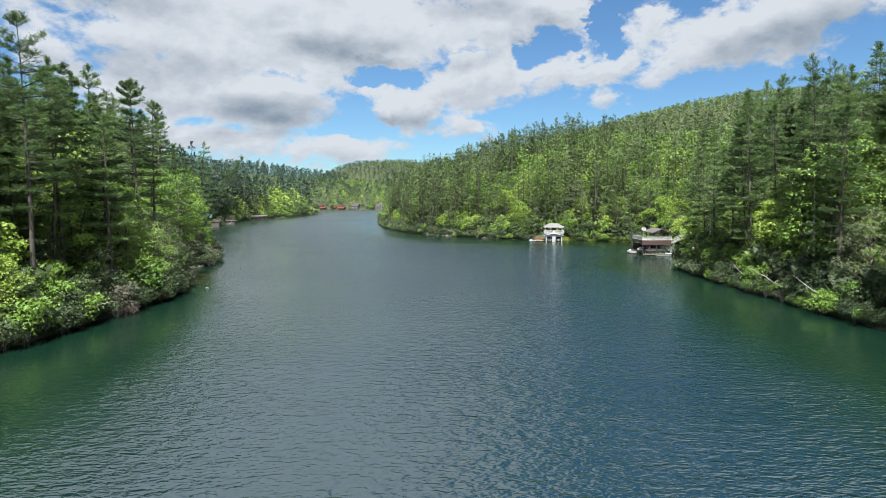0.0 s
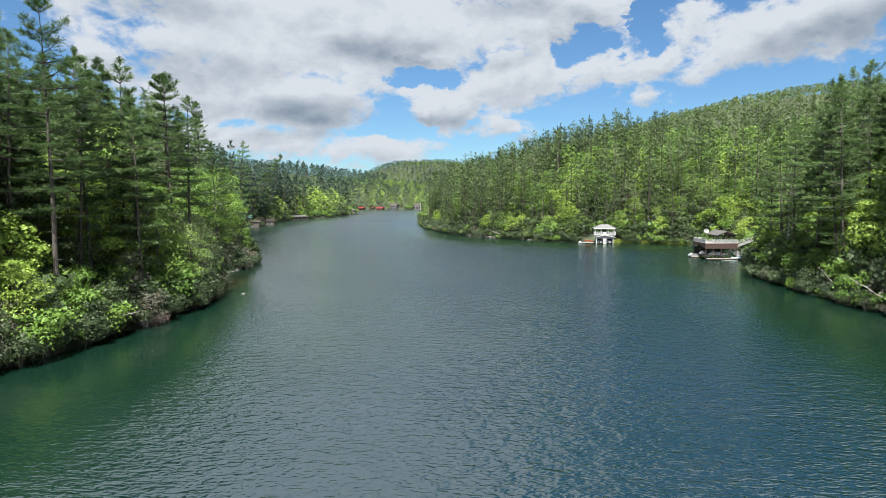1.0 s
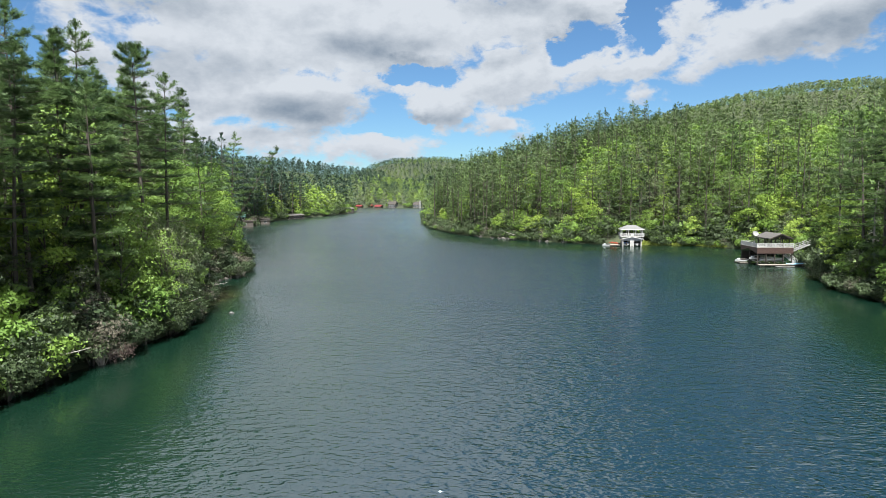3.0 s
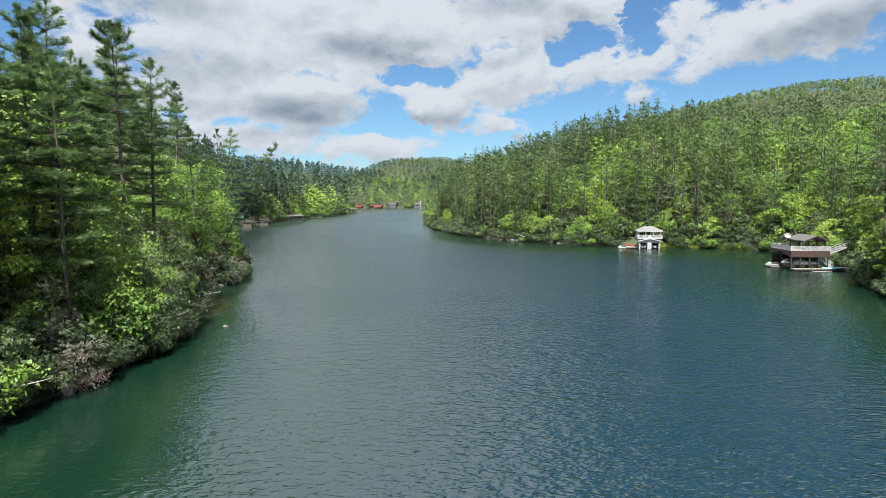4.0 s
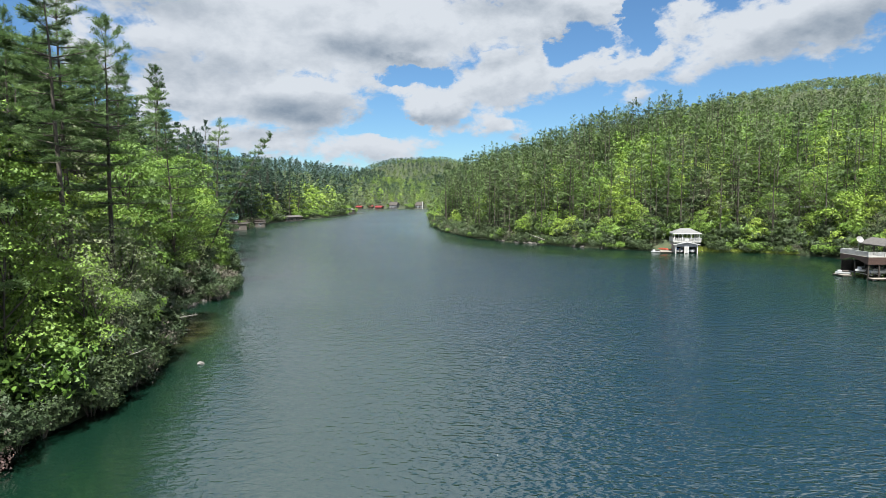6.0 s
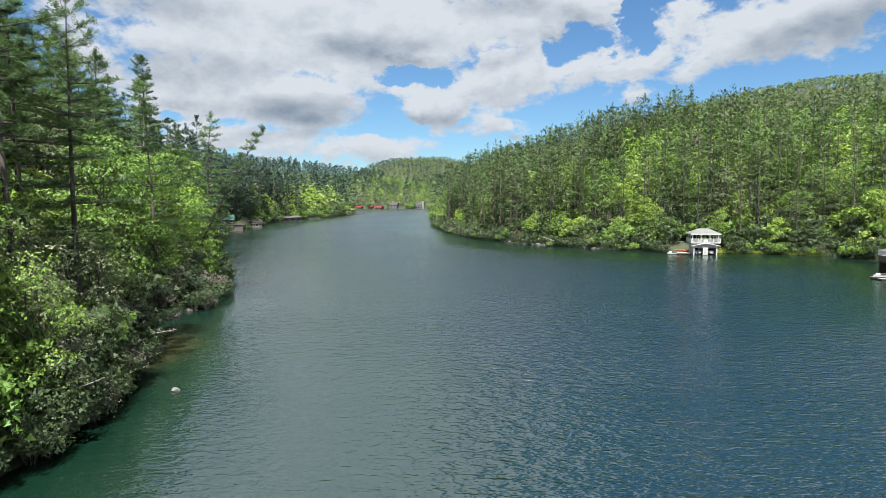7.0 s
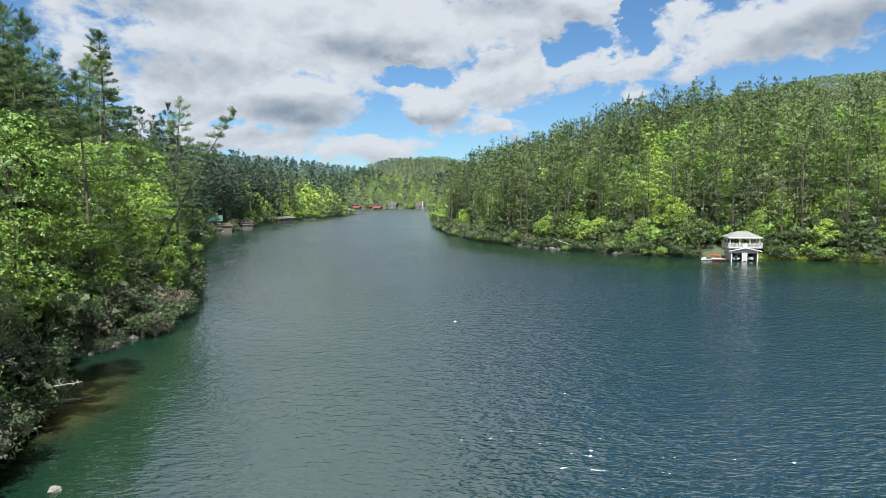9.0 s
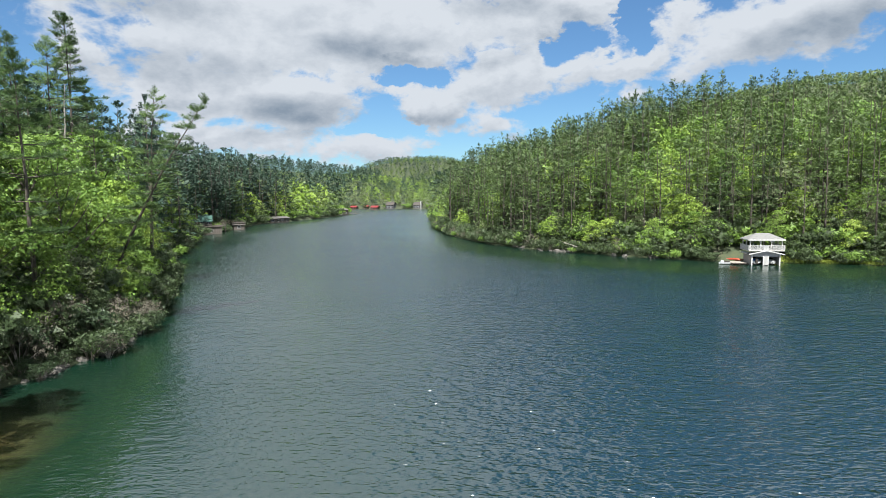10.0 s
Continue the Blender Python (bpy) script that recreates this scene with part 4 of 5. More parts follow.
def kayak(m, label, mat, length=3.6, name="kayak"):
    """A slim boat or board, pointed at both ends."""
    bm = bmesh.new()
    rings = []
    for k in range(9):
        t = k / 8
        w = 0.36 * math.sin(math.pi * (0.04 + 0.92 * t)) ** 0.7
        rings.append([bm.verts.new((w * math.cos(a), length * (t - 0.5), 0.16 + 0.16 * math.sin(a) * (0.5 + w) + 0.1 * (2 * t - 1) ** 2)) for a in np.linspace(0, 2 * math.pi, 8, endpoint=False)])
    for a, b in zip(rings, rings[1:]):
        for i in range(8):
            bm.faces.new((a[i], a[(i + 1) % 8], b[(i + 1) % 8], b[i]))
    bm.faces.new(rings[0][::-1])
    bm.faces.new(rings[-1])
    bmesh.ops.recalc_face_normals(bm, faces=bm.faces)
    me = bpy.data.meshes.new(name)
    bm.to_mesh(me)
    bm.free()
    me.materials.append(mat)
    ob = tagged(new(name, me), label, "kayak" if name == "kayak" else "paddle board")
    ob.matrix_basis = m
    return ob


def grey_boathouse(m):
    """Two-slip boathouse with an open, hip-roofed deck on top."""
    ob = tagged(new("boathouse"), "white and grey boathouse with two slips and a hip-roofed deck", "boathouse")
    w, l = 3.2, 5.5
    part("side_wall", box(-w, -w + 0.15, 0.1, l, 0.1, 2.75), M_PALE, ob)
    part("side_wall", box(w - 0.15, w, 0.1, l, 0.1, 2.75), M_PALE, ob)
    part("back_wall", box(-w + 0.15, w - 0.15, l - 0.15, l, 0.1, 2.75), M_PALE, ob)
    pier = part("centre_wall", box(-0.5, 0.5, 0.02, 0.17, 0.1, 2.12), M_PALE, ob)
    for k in range(4):
        part("board", box(-0.48 + k * 0.245, -0.48 + k * 0.245 + 0.225, -0.005, 0.02, 0.12, 2.1), M_PALE, pier)
    part("gable_wall", prism([(-w + 0.15, 2.12), (w - 0.15, 2.12), (w - 0.15, 2.62), (0, 3.4), (-w + 0.15, 2.62)], 0.04, 0.17), M_GREY, ob, "slate grey gable over the boat slips")
    for x in (-w + 0.13, w - 0.13):
        part("corner_post", box(x - 0.13, x + 0.13, -0.06, 0.22, -1.2, 2.66, bevel=0.01), M_WHITE, ob)
    for x in (-0.56, 0.56):
        part("slip_post", box(x - 0.07, x + 0.07, -0.04, 0.2, -1.2, 2.14, bevel=0.01), M_WHITE, ob)
    for y in (1.8, 3.5, 5.2):
        for x in (-w + 0.1, 0, w - 0.1):
            part("pile", pole(x, y, -3.0, 0.3, 0.14), M_DARK, ob)
    for s in (-1, 1):
        part("eave_board", slab_roof([(s * (w + 0.75), -0.55, 2.55), (0, -0.55, 3.42), (0, -0.40, 3.42), (s * (w + 0.75), -0.40, 2.55)], 0.2), M_WHITE, ob)
        part("lower_roof", slab_roof([(s * (w + 0.7), -0.40, 2.62), (0, -0.40, 3.46), (0, 0.9, 3.46), (s * (w + 0.7), 0.9, 2.62)], 0.1), M_ROOF, ob)
        part("side_eave", slab_roof([(s * (w + 0.75), 0.9, 2.62), (s * (w - 0.1), 0.9, 2.92), (s * (w - 0.1), l, 2.92), (s * (w + 0.75), l, 2.62)], 0.1), M_WHITE, ob)
    dx, y0, y1, z = 3.95, -0.35, 5.6, 3.62
    floor_ob = part("deck_floor", box(-dx, dx, y0, y1, z - 0.2, z - 0.03), M_WHITE, ob)
    planks(floor_ob, -dx, dx, y0, y1, z + 0.02, M_DECK, 0.4)
    railing(ob, (-dx, y0 + 0.06), (dx, y0 + 0.06), z, 1.1, 4, M_WHITE)
    railing(ob, (-dx + 0.06, y0), (-dx + 0.06, y1), z, 1.1, 4, M_WHITE)
    railing(ob, (dx - 0.06, y0), (dx - 0.06, y1), z, 1.1, 4, M_WHITE)
    part("rail_panel", box(-0.55, 0.55, y0 + 0.09, y0 + 0.13, z + 0.15, z + 1.05), M_WHITE, ob)
    rx, r0, r1, ze = 3.5, 0.15, 5.15, 6.0
    for x, y in [(x, y) for x in (-rx, -1.2, 1.2, rx) for y in (r0, r1)] + [(-rx, 2.7), (rx, 2.7)]:
        part("roof_post", box(x - 0.11, x + 0.11, y - 0.11, y + 0.11, z, ze, bevel=0.01), M_WHITE, ob)
    for x, s in ((-1.2, 1), (1.2, -1), (-1.2, -1), (1.2, 1)):
        pts = [Vector((x + s * 0.95 * (1 - math.cos(a)), r0, ze - 0.9 + 0.9 * math.sin(a))) for a in (0, 0.5, 1.0, math.pi / 2)]
        bm = bmesh.new()
        for p, q in zip(pts, pts[1:]):
            beam(p, q, 0.1, 0.12, bm)
        part("curved_brace", bm, M_WHITE, ob)
    for a, b in (((-rx, r0), (rx, r0)), ((-rx, r1), (rx, r1)), ((-rx, r0), (-rx, r1)), ((rx, r0), (rx, r1))):
        part("roof_beam", beam((*a, ze - 0.1), (*b, ze - 0.1), 0.16, 0.24), M_WHITE, ob)
    ex, e0, e1, zt, rid = rx + 0.55, r0 - 0.55, r1 + 0.55, ze + 1.35, 1.4
    mid = (e0 + e1) / 2
    A, B, C, D = (-ex, e0, ze), (ex, e0, ze), (ex, e1, ze), (-ex, e1, ze)
    P, Q = (-rid, mid, zt), (rid, mid, zt)
    roof = part("roof", slab_roof([A, B, Q, P], 0.14), M_ROOF, ob, "grey shingled hip roof")
    part("roof_slope", slab_roof([C, D, P, Q], 0.14), M_ROOF, roof)
    part("roof_slope", slab_roof([D, A, P], 0.14), M_ROOF, roof)
    part("roof_slope", slab_roof([B, C, Q], 0.14), M_ROOF, roof)
    for a, b in ((A, B), (B, C), (C, D), (D, A)):
        part("fascia", beam(Vector(a) + Vector((0, 0, 0.02)), Vector(b) + Vector((0, 0, 0.02)), 0.06, 0.24), M_WHITE, roof)
    part("ceiling_boards", box(-rx, rx, r0, r1, ze + 0.02, ze + 0.07), M_DARK, ob)
    ob.matrix_basis = m
    return ob


def floating_dock(m, wx, ly, label, boards=None):
    ob = tagged(new("dock"), label, "dock")
    part("frame", box(-wx / 2, wx / 2, 0, ly, 0.22, 0.42), M_DARK, ob)
    planks(ob, -wx / 2, wx / 2, -0.03, ly + 0.03, 0.50, boards or M_DECK, 0.3)
    for x in (-wx / 2 + 0.15, 0, wx / 2 - 0.15):
        for y in (0.15, ly - 0.15):
            part("pile", pole(x, y, -2.5, 0.44, 0.13), M_DARK, ob)
    ob.matrix_basis = m
    return ob


B1 = pose(43.4, 245.2, 0, 0, 0, -5)
grey_boathouse(B1)
motor_boat(B1 @ pose(-1.85, 2.85, 0.3, 0, 0, 0), "white motor boat under a bright blue cover in the slip", M_BLUE, 4.2)
motor_boat(B1 @ pose(1.85, 2.6, 0.15, 0, 0, 180), "white motor boat with a white cover in the slip", M_WHITE, 4.4)
floating_dock(B1 @ pose(-5.4, 0.9, 0), 3.6, 4.2, "low weathered plank dock beside the boathouse")
jet_ski(B1 @ pose(-8.4, 2.2, 0.02, 0, 0, 100), "white jet ski moored at the plank dock")
kayak(B1 @ pose(-5.9, 4.3, 0.95, 0, 58, 82), "orange-red kayak leaning at the back of the dock", M_ORANGE, 2.8)
kayak(B1 @ pose(-4.6, 4.9, 0.62, 0, 0, 85), "second orange-red kayak lying on the dock", M_ORANGE, 2.6)


def brown_boathouse(m):
    """Open boathouse of dark posts under a brown-boarded deck with a gabled shelter."""
    ob = tagged(new("boathouse"), "brown-boarded boathouse with a white-railed deck and gabled shelter", "boathouse")
    w, l = 8.9, 9.2
    for x in (0.15, 2.3, 4.45, 6.6, w - 0.15):
        for y in (0.15, 4.5, l - 0.15):
            part("post", box(x - 0.11, x + 0.11, y - 0.11, y + 0.11, -3.0, 3.3), M_DARK, ob)
    front = part("fascia_wall", box(-0.1, w + 0.1, -0.1, 0.05, 3.2, 4.7), M_BROWN, ob, "broad brown board band under the deck")
    for k in range(8):
        part("board", box(-0.1, w + 0.1, -0.125, -0.1, 3.21 + k * 0.186, 3.21 + k * 0.186 + 0.174), M_BROWN, front)
    side = part("fascia_wall", prism([(0.05, 4.7), (l, 4.7), (l, 3.4), (l * 0.55, 4.3), (0.05, 3.2)], -0.05, 0.1), M_BROWN, ob)
    side.matrix_basis = pose(0, 0, 0, 0, 0, 90)
    part("fascia_wall", box(w - 0.05, w + 0.1, 0.05, l, 3.2, 4.7), M_BROWN, ob)
    fl = part("deck_floor", box(0.05, w - 0.05, 0.05, l, 4.4, 4.62), M_DARK, ob)
    planks(fl, -0.1, w + 0.1, -0.12, l, 4.74, M_DECK, 0.4)
    railing(ob, (-0.1, -0.06), (w + 0.1, -0.06), 4.74, 1.05, 4, M_WHITE)
    railing(ob, (-0.06, -0.1), (-0.06, l), 4.74, 1.05, 3, M_WHITE)
    railing(ob, (w * 0.4, l - 0.05), (-0.06, l - 0.05), 4.74, 1.05, 2, M_WHITE)
    x0, x1, y0, y1, ze, zt = 3.7, w - 0.1, 0.9, 8.4, 6.85, 8.1
    xm = (x0 + x1) / 2
    for x in (x0 + 0.3, xm, x1 - 0.3):
        for y in (y0 + 0.3, (y0 + y1) / 2, y1 - 0.3):
            if x != xm or y < y0 + 1 or y > y1 - 1:
                part("roof_post", box(x - 0.1, x + 0.1, y - 0.1, y + 0.1, 4.74, ze + (0.95 if x == xm else 0.1)), M_DARK, ob)
    roof = part("roof", slab_roof([(x0 - 0.4, y0 - 0.5, ze), (xm, y0 - 0.5, zt), (xm, y1 + 0.5, zt), (x0 - 0.4, y1 + 0.5, ze)], 0.16), M_ROOFD, ob, "dark brown shingled gable roof")
    part("roof_slope", slab_roof([(xm, y0 - 0.5, zt), (x1 + 0.4, y0 - 0.5, ze), (x1 + 0.4, y1 + 0.5, ze), (xm, y1 + 0.5, zt)], 0.16), M_ROOFD, roof)
    for y in (y0 - 0.52, y1 + 0.52):
        part("gable_board", beam((x0 - 0.4, y, ze + 0.06), (xm, y, zt + 0.06), 0.06, 0.24), M_DARK, roof)
        part("gable_board", beam((xm, y, zt + 0.06), (x1 + 0.4, y, ze + 0.06), 0.06, 0.24), M_DARK, roof)
    for a, b in (((x0 + 0.3, y0 + 0.3), (x1 - 0.3, y0 + 0.3)), ((x0 + 0.3, y0 + 0.3), (x0 + 0.3, y1 - 0.3)), ((x1 - 0.3, y0 + 0.3), (x1 - 0.3, y1 - 0.3))):
        part("roof_beam", beam((*a, ze - 0.02), (*b, ze - 0.02), 0.14, 0.22), M_DARK, ob)
    bm = bmesh.new()
    for x in (1.2, 3.4, 5.6, 7.8):
        beam((x, 0.5, 0.9), (x, l - 0.5, 0.9), 0.12, 0.16, bm)
    part("boat_lift", bm, M_STEEL, ob)
    part("back_screen", box(0.3, w - 0.3, l - 0.2, l - 0.1, 0.4, 3.15), M_DARK, ob)
    ob.matrix_basis = m
    return ob


def stair(m, steps, rise, run, wide, mat, label):
    ob = tagged(new("stair"), label, "stair")
    for k in range(steps):
        part("tread", box(0, wide, k * run, k * run + run + 0.03, (k + 1) * rise - 0.05, (k + 1) * rise), mat, ob)
    for x in (-0.04, wide + 0.04):
        part("stringer", beam((x, 0, -0.05), (x, steps * run, steps * rise - 0.05), 0.06, 0.28), mat, ob)
        part("handrail", beam((x, 0, 1.0), (x, steps * run, steps * rise + 1.0), 0.09, 0.08), mat, ob)
        part("lower_rail", beam((x, 0, 0.5), (x, steps * run, steps * rise + 0.5), 0.05, 0.05), mat, ob)
        for k in range(0, steps + 1, 3):
            part("rail_post", box(x - 0.05, x + 0.05, k * run - 0.05, k * run + 0.05, k * rise - 0.1, k * rise + 1.02), mat, ob)
    ob.matrix_basis = m
    return ob


B2 = pose(61.7, 189.3, 0, 0, 0, 2)
brown_boathouse(B2)
tagged(floating_dock(B2 @ pose(4.9, -1.6, 0), 9.8, 1.5, "narrow pale dock along the front of the boathouse"))
floating_dock(B2 @ pose(13.0, -1.2, -0.04), 6.2, 2.2, "dark weathered dock between the boathouse and the bank", M_CABIN)
floating_dock(B2 @ pose(-1.1, 4.8, -0.1), 2.0, 3.6, "small jet ski float beside the boathouse")
motor_boat(B2 @ pose(4.9, 2.6, 0.95, 0, 0, -90), "white motor boat hanging in the lift under the deck", M_HULL, 6.4)
motor_boat(B2 @ pose(4.6, 6.2, 0.95, 0, 0, -90), "white motor boat with a grey cover behind the first", M_STEEL, 5.8)
jet_ski(B2 @ pose(-1.1, 6.5, 0.42, 0, 0, 80), "white jet ski on its float under the deck's edge")
jet_ski(B2 @ pose(1.0, 3.2, 1.35, 0, 0, 85), "white jet ski on a lift under the deck")
stair(B2 @ pose(9.5, -0.4, 0.5, 0, 0, 40), 12, 0.19, 0.26, 1.1, M_WHITE, "white painted stair from the dock towards the bank")
stair(B2 @ pose(9.0, 2.6, 3.6, 0, 0, -72), 14, 0.12, 0.42, 1.2, M_PALE, "grey gangway stair with rails from the deck to the bank")
kayak(B2 @ pose(8.6, -1.1, 0.48, 0, 0, 84), "pale blue paddle board lying on the dock", M_BOARD, 3.4, "paddle_board")
kayak(B2 @ pose(9.9, -0.7, 0.5, 0, 0, 96), "second pale blue paddle board on the dock", M_BOARD, 3.2, "paddle_board")
kayak(B2 @ pose(12.2, -0.2, 0.5, 0, 0, 80), "grey-green kayak lying on the dark dock", M_STEEL, 3.6)
kayak(B2 @ pose(5.6, -3.0, -0.08, 0, 0, 86), "dark grey kayak floating in front of the dock", M_ROOF, 4.6)


def dish(m):
    ob = tagged(new("satellite_dish"), "white round dish on a pole at the deck's edge", "dish")
    bm = bmesh.new()
    rings = []
    for k in range(4):
        r = 0.75 * k / 3 + 0.02
        rings.append([bm.verts.new((r * math.cos(a), 0.45 * r * r, r * math.sin(a))) for a in np.linspace(0, 2 * math.pi, 16, endpoint=False)])
    for a, b in zip(rings, rings[1:]):
        for i in range(16):
            bm.faces.new((a[i], a[(i + 1) % 16], b[(i + 1) % 16], b[i]))
    bmesh.ops.solidify(bm, geom=list(bm.faces), thickness=0.04)
    d = part("reflector", bm, M_WHITE, ob)
    d.matrix_basis = pose(0, 0, 3.0, 30, 0, 180)
    part("pole", pole(0, 0.1, 0, 3.0, 0.04), M_STEEL, ob)
    ob.matrix_basis = m


dish(B2 @ pose(3.0, 7.9, 4.74))


def house(name, m, w, d, h, rise, wall, roof, label, storeys=1, wins=3, eave=0.5, base=0.0, door=True, category="house"):
    """A gabled building; the ridge runs along x, the front looks along -y."""
    ob = tagged(new(name), label, category)
    t = 0.18
    part("front_wall", box(-w / 2, w / 2, 0, t, base, base + h), wall, ob)
    part("back_wall", box(-w / 2, w / 2, d - t, d, base, base + h), wall, ob)
    for s in (-1, 1):
        g = part("gable_wall", prism([(t + 0.01, base), (d - t - 0.01, base), (d - t - 0.01, base + h), (d / 2, base + h + rise * 0.96), (t + 0.01, base + h)], -t / 2, t / 2), wall, ob)
        g.matrix_basis = Matrix.Translation((s * (w / 2 - t / 2), 0, 0)) @ pose(0, 0, 0, 0, 0, 90)
    k = rise / (d / 2)
    ro = part("roof", slab_roof([(-w / 2 - eave, -eave, base + h - eave * k), (w / 2 + eave, -eave, base + h - eave * k), (w / 2 + eave, d / 2, base + h + rise), (-w / 2 - eave, d / 2, base + h + rise)], 0.15), roof, ob)
    part("roof_slope", slab_roof([(w / 2 + eave, d + eave, base + h - eave * k), (-w / 2 - eave, d + eave, base + h - eave * k), (-w / 2 - eave, d / 2, base + h + rise), (w / 2 + eave, d / 2, base + h + rise)], 0.15), roof, ro)
    for s in range(storeys):
        z0 = base + h / storeys * s + 0.9
        for i in range(wins):
            x = w * ((i + 0.5) / wins - 0.5)
            ww = min(0.7, w / wins * 0.3)
            wi = part("window", box(x - ww - 0.08, x + ww + 0.08, -0.05, 0.0, z0 - 0.08, z0 + 1.4), M_WHITE, ob)
            part("pane", box(x - ww, x - 0.03, -0.06, -0.05, z0, z0 + 1.32), M_GLASS, wi)
            part("pane", box(x + 0.03, x + ww, -0.06, -0.05, z0, z0 + 1.32), M_GLASS, wi)
    ob.matrix_basis = m
    return ob


def stilt_deck(m, w, d, z, label, rail=True):
    ob = tagged(new("deck"), label, "deck")
    part("frame", box(-w / 2, w / 2, 0, d, z - 0.25, z - 0.05), M_CABIN, ob)
    planks(ob, -w / 2, w / 2, -0.02, d + 0.02, z + 0.01, M_CABIN, 0.5)
    for x in (-w / 2 + 0.15, 0, w / 2 - 0.15):
        for y in (0.15, d - 0.15):
            part("post", pole(x, y, -3, z - 0.04, 0.12), M_CABIN, ob)
    if rail:
        railing(ob, (-w / 2, 0.05), (w / 2, 0.05), z, 1.0, 3, M_CABIN, 0.25)
    ob.matrix_basis = m


# left bank, well up the lake
CAB = pose(-145.5, 370.0, 0, 0, 0, 25)
house("cabin", CAB @ pose(0, 0.3, 0), 9.0, 6.0, 3.4, 0.2, M_CABIN, M_CABIN, "weathered board boat shed at the waterline", wins=1, category="boat shed")
house("cabin", CAB @ pose(-2.4, 2.2, 3.75), 5.2, 5.2, 2.3, 2.2, M_DARK, M_GREEN, "small dark cabin with a green metal roof above the shed", wins=2, category="cabin")
stilt_deck(CAB @ pose(3.9, 2.0, 0), 5.0, 4.0, 3.9, "weathered railed deck beside the green-roofed cabin")
ARC = pose(-145.5, 402, 0, 0, 0, 30)
house("boathouse", ARC, 5.2, 6.5, 2.6, 0.5, M_CABIN, M_ROOFD, "small pale boathouse with an open slip and roof deck", wins=1, category="boathouse")
stilt_deck(ARC @ pose(0.4, 0.6, 0), 5.8, 5.5, 3.7, "railed deck on top of the pale boathouse")
GRY = pose(-150, 480, 0, 0, 0, 62)
# darker roof colour holds the shade of the trees over this boathouse
house("boathouse", GRY, 16, 7, 2.9, 0.9, M_DARK, M_ROOFD, "long low grey boathouse under the trees", wins=4, category="boathouse")
FD = pose(-141, 622, 0, 0, 0, 50)
house("boathouse", FD, 10, 8, 4.2, 1.2, M_DARK, M_ROOFD, "distant dark boathouse with a pale roof", wins=2, category="boathouse")
stilt_deck(FD @ pose(10, 0, 0), 12, 4, 0.9, "long low dock beside the distant boathouse", False)
stilt_deck(FD @ pose(-12, 0, 0), 9, 5, 2.0, "grey dock shed platform on the far bank", False)

# head of the lake
for fx, w, d, h, rise, wall, roof, label, st, nwin, back in (
        (-178, 8, 6, 2.2, 1.6, M_CABIN, M_RED, "distant pale boathouse with a red roof", 1, 2, 0),
        (-163, 5, 4, 2.0, 1.2, M_DARK, M_RED, "small distant shed with a red roof", 1, 1, 9),
        (-151, 9, 7, 2.0, 1.9, M_DARK, M_RED, "distant open boathouse with a bright red roof", 1, 2, 0),
        (-131.5, 10, 8, 4.6, 3.6, M_DKGREY, M_DARK, "distant two-storey grey lake house", 2, 5, 3),
        (-97.5, 9, 7, 4.4, 3.4, M_DKGREY, M_DARK, "distant two-storey grey house with a pale chimney", 2, 4, 3),
        (-80, 5, 5, 2.8, 1.4, M_PALE, M_DARK, "small distant white boathouse", 1, 2, 0)):
    fy = 785.5 - 0.3 * fx
    house("house", pose(fx, fy + back, 0.1 * back, 0, 0, -16), w, d, h, rise, wall, roof, label, st, nwin)
    stilt_deck(pose(fx, fy - 4.5, 0, 0, 0, -16), w, 4.2, 0.9, "distant plank dock in front of a lake house", False)
ch = part("chimney", box(-0.6, 0.6, -0.5, 0.5, 0, 9.6, bevel=0.05), M_PALE, None)
ch.matrix_basis = pose(-92.5, 815.5, 0)
tagged(ch, "broad pale chimney against a distant house", "chimney")

# ---- single trees and finds along the shore ----
rng = np.random.default_rng(21)


def single(name, wood, crown, wood_mat, crown_mat, label, category, x, y, turn=0, sink=0.3, z=None):
    ob = plant(name, wood, crown, wood_mat, crown_mat, label, category, "")
    g = float(relief(np.array([x]), np.array([y]))[0]) if z is None else z
    ob.matrix_basis = pose(x, y, g - sink, 0, 0, turn)
    return ob


# the pine that leans far out over the water
single("pine", *pine_form(rng, 28, 800, 4, 0.85, lean=0.52, bare=0.28, reach=0.12, step=1.7, thin=0.15), M_BARK, M_PINE, "leaning white pine with a sparse tip reaching over the water", "pine tree", -74.2, 178, 8)
single("pine", *pine_form(rng, 21, 260, 4, 0.75, lean=0.22, bare=0.45, reach=0.09, thin=0.2), M_BARK, M_PINE, "slim leaning pine beside the big leaning one", "pine tree", -81, 172, 60)
# tall pines that stand clear of the canopy
for x, y, top in ((-97.6, 208.8, 50.6), (-58.6, 116.9, 40.8), (-81.8, 133.6, 47.8), (-62.9, 123.8, 42.4), (-59.5, 94.6, 40.2), (-66, 110, 41), (-57, 84, 44), (-102, 214, 47)):
    g = float(relief(np.array([x]), np.array([y]))[0])
    single("pine", *pine_form(rng, top - g, 1500, 4, 0.8, bare=0.36, reach=0.15, step=1.8, thin=0.12), M_BARK, M_PINE, "very tall white pine standing above the canopy", "pine tree", x, y, rng.uniform(0, 360))
# dead trees
for x, y, h, n, lean in ((-61.0, 93.4, 11, 26, 0.02), (-80, 146, 18, 18, 0.03), (-97, 205, 30, 30, 0.0), (-70, 136, 9, 16, -0.1), (66, 106, 20, 34, 0.03), (68, 122, 16, 30, -0.04), (-64, 118, 14, 18, 0.05), (66, 150, 18, 30, 0.02)):
    single("dead_tree", snag_form(rng, h, n, lean), None, M_DEAD, None, "dead grey tree with bare broken branches", "dead tree", x, y, rng.uniform(0, 360))
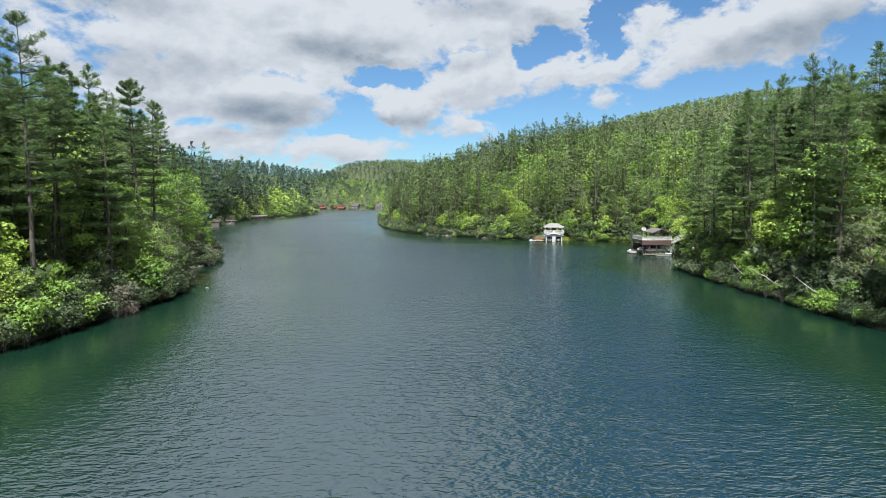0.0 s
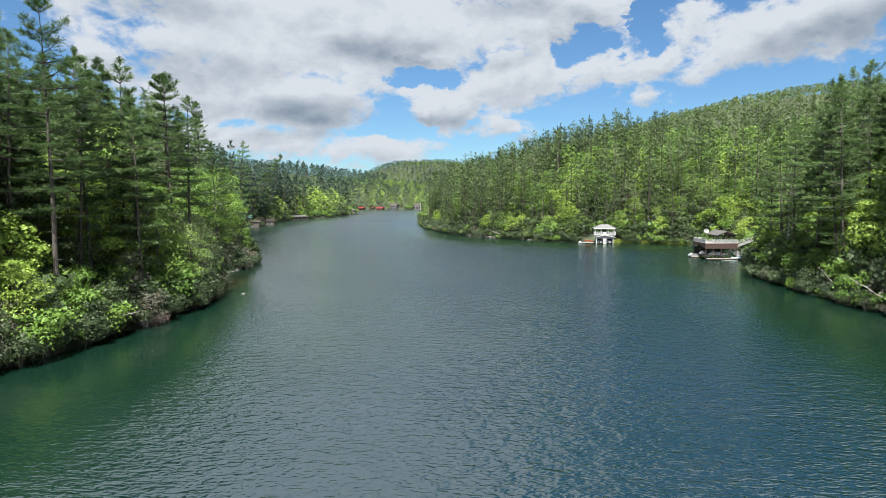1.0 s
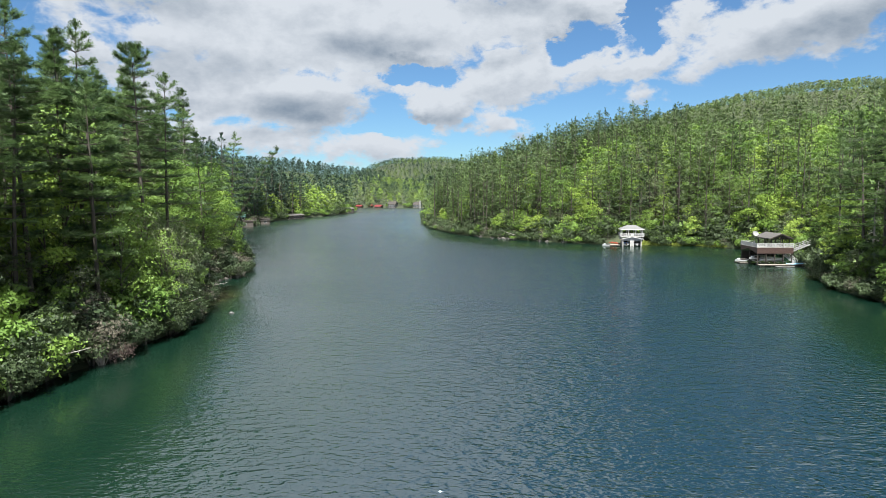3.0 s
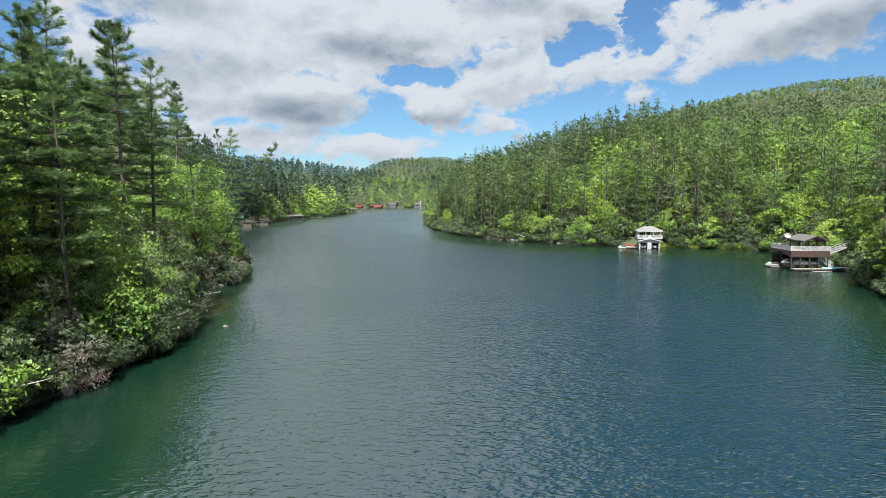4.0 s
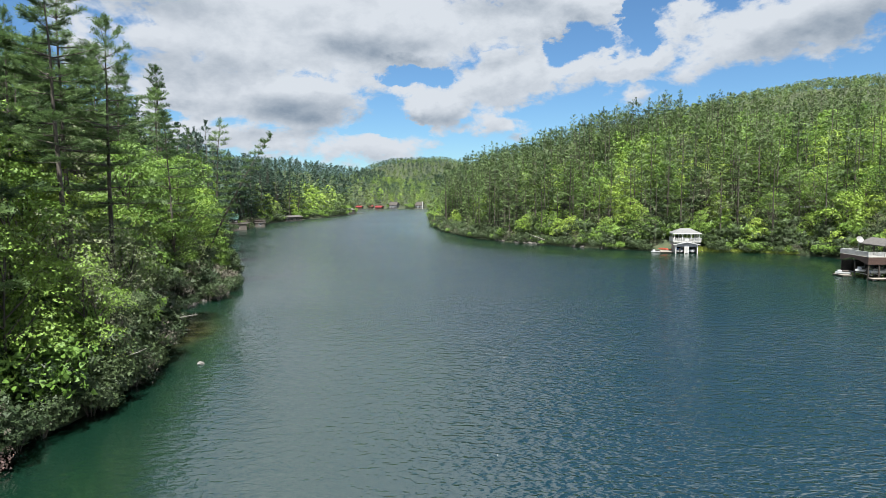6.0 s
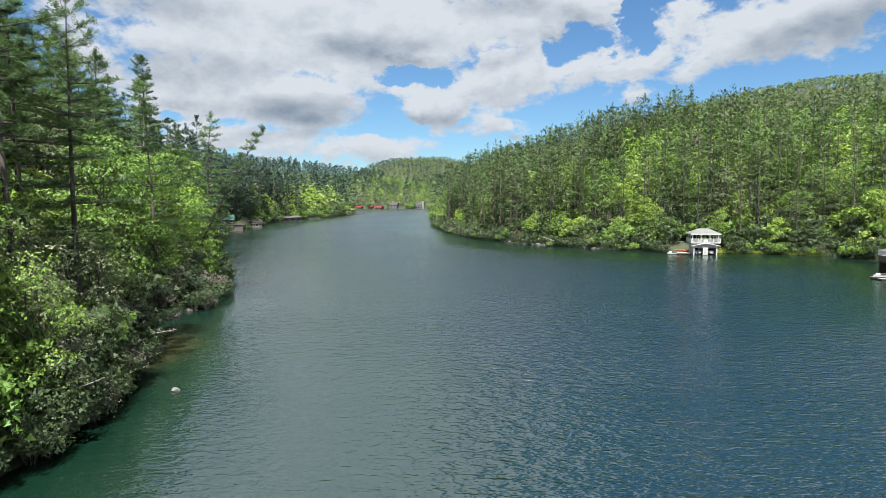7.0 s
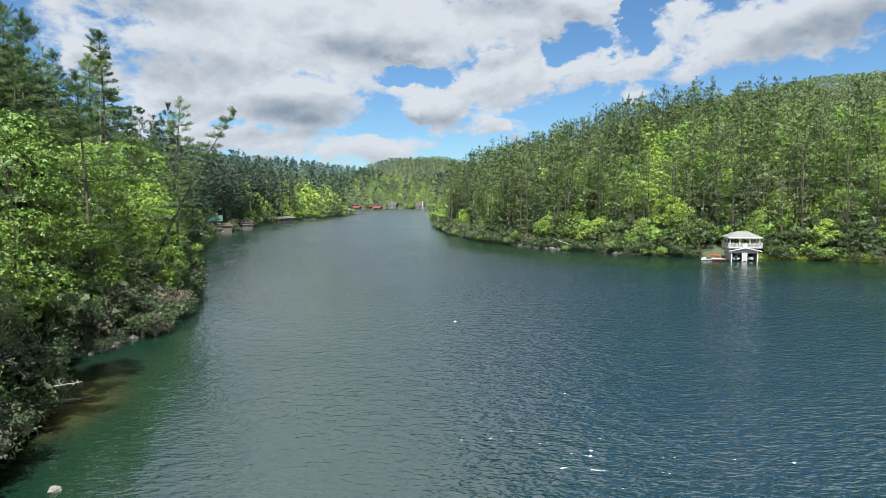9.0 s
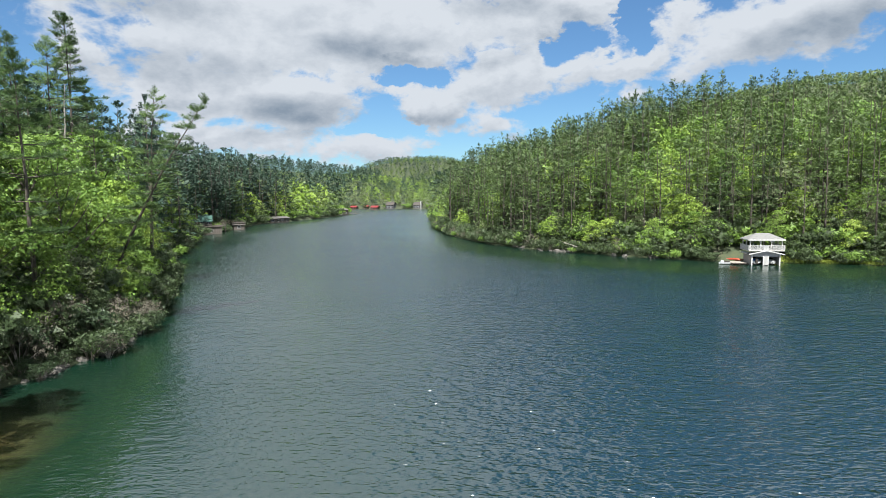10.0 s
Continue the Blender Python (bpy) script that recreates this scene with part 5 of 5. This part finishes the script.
# fallen, bleached tops at the water's edge
for x, y, h, turn, tip in ((-54.5, 110, 7, 20, 70), (-58.5, 134, 6, -20, 78), (61.5, 108, 7, 175, 58), (61.5, 122, 6, 200, 50), (62, 96, 6, 160, 55), (-55, 96, 6, 10, 72), (4, 272, 6, 200, 70), (-53, 86, 6, 5, 75)):
    ob = single("fallen_branch", snag_form(rng, h, 12), None, M_DEAD, None, "bleached fallen tree top lying over the water", "dead branch", x, y)
    ob.matrix_basis = pose(x, y, 2.2, 0, 0, turn) @ pose(0, 0, 0, 0, tip, 0)


def log(x, y, ln, r, turn, label):
    pts = np.array([(ln * (t - 0.5), 0.08 * math.sin(5 * t), 0.06 * t) for t in np.linspace(0, 1, 7)])
    v, t = joined([tube(pts, r * np.array([0.6, 1, 0.95, 0.9, 0.8, 0.6, 0.15]), 8), tube(np.array([pts[2], pts[2] + [0.3, 0.7, 0.35]]), [r * 0.4, 0.02], 5)])
    ob = tagged(new("driftwood_log", mesh_np("driftwood_log", v, t, [M_DEAD], smooth=True)), label, "log")
    ob.matrix_basis = pose(x, y, 0.12, 0, -2, turn)


log(-58.8, 137.2, 4.4, 0.2, 15, "bleached driftwood log stranded in the shallows")


def rock(x, y, z, r, label, mat, seed):
    bm = bmesh.new()
    bmesh.ops.create_icosphere(bm, subdivisions=3, radius=r)
    for v in bm.verts:
        n = noise.noise(v.co * (1.1 / r) + Vector((seed, 0, 0))) * 0.5 + noise.noise(v.co * (3.1 / r) + Vector((0, seed, 0))) * 0.16
        v.co *= 1 + n * 0.8
        v.co.z *= 0.66
    me = bpy.data.meshes.new("rock")
    bm.to_mesh(me)
    bm.free()
    me.materials.append(mat)
    ob = tagged(new("rock", me), label, "rock")
    ob.matrix_basis = pose(x, y, z, 0, 0, seed * 40)


rock(-48, 122.3, 0.05, 0.36, "pale rock that stands out of the water", M_STONE, 3.1)
for k in range(26):
    y = rng.uniform(150, 178)
    rock(float(x_left(np.array([y]))[0]) + rng.uniform(-0.6, 0.5), y, 0.1, rng.uniform(0.25, 0.7), "grey-brown stone at the waterline", M_SHORE, k + 0.5)
for k in range(16):
    y = rng.uniform(262, 300)
    rock(float(x_right(np.array([y]))[0]) + rng.uniform(-0.2, 0.8), y, 0.15, rng.uniform(0.4, 1.1), "grey shore rock below the wooded bank", M_SHORE, k + 40.5)
for k in range(6):
    rock(0.4 + rng.uniform(-2.6, 2.6), 290.5 + rng.uniform(-1, 2), 0.8 + rng.uniform(0, 1), rng.uniform(0.8, 1.4), "block of bare orange-red earth on the bank", M_EARTH, k + 70.5)

# pink azalea and the grassy strip beside the boathouse
M_PINK = foliage("pink_blossom", (0.26, 0.17, 0.15), (0.50, 0.36, 0.33), 0.3)
single("azalea", *shrub_form(rng, 2.5, 900, 0.15), M_BARK, M_PINK, "azalea shrub in pink blossom at the water's edge", "shrub", -50.2, 95.6)
n = 2600
gx = rng.uniform(44.5, 74, n)
gy = np.interp(gx, [44, 54, 65, 76], [252, 250, 247, 240]) + rng.uniform(-1.0, 2.4, n)
gd = shore_distance(gx, gy)
k = gd > -0.4
gx, gy, gd = gx[k], gy[k], gd[k]
gp = np.stack([gx, gy, np.maximum(relief(gx, gy, gd), 0)], 1)
M_GRASS = foliage("shore_grass", (0.14, 0.20, 0.03), (0.30, 0.34, 0.07), 0.3)
tagged(new("shore_grass", mesh_np("shore_grass", *sprays(rng, gp, np.tile(np.array([[0, -0.2, 1.0]]), (len(gp), 1)), 0.75, 0.07, 4, 0.45), [M_GRASS])),
       "pale green grass and reeds along the water's edge", "grass", kind="stuff")

# road with its guard rail in the trees
rail = tagged(new("guard_rail"), "pale steel guard rail of a road seen between the trees", "guard rail")
a, b = Vector((80, 256.4, 13.5)), Vector((106, 246, 14.0))
part("rail_beam", beam(a, b, 0.1, 0.5), M_STEEL, rail)
for k in range(12):
    p = a.lerp(b, k / 11)
    part("post", box(p.x - 0.08, p.x + 0.08, p.y - 0.08, p.y + 0.08, p.z - 2.2, p.z + 0.3), M_CABIN, rail)
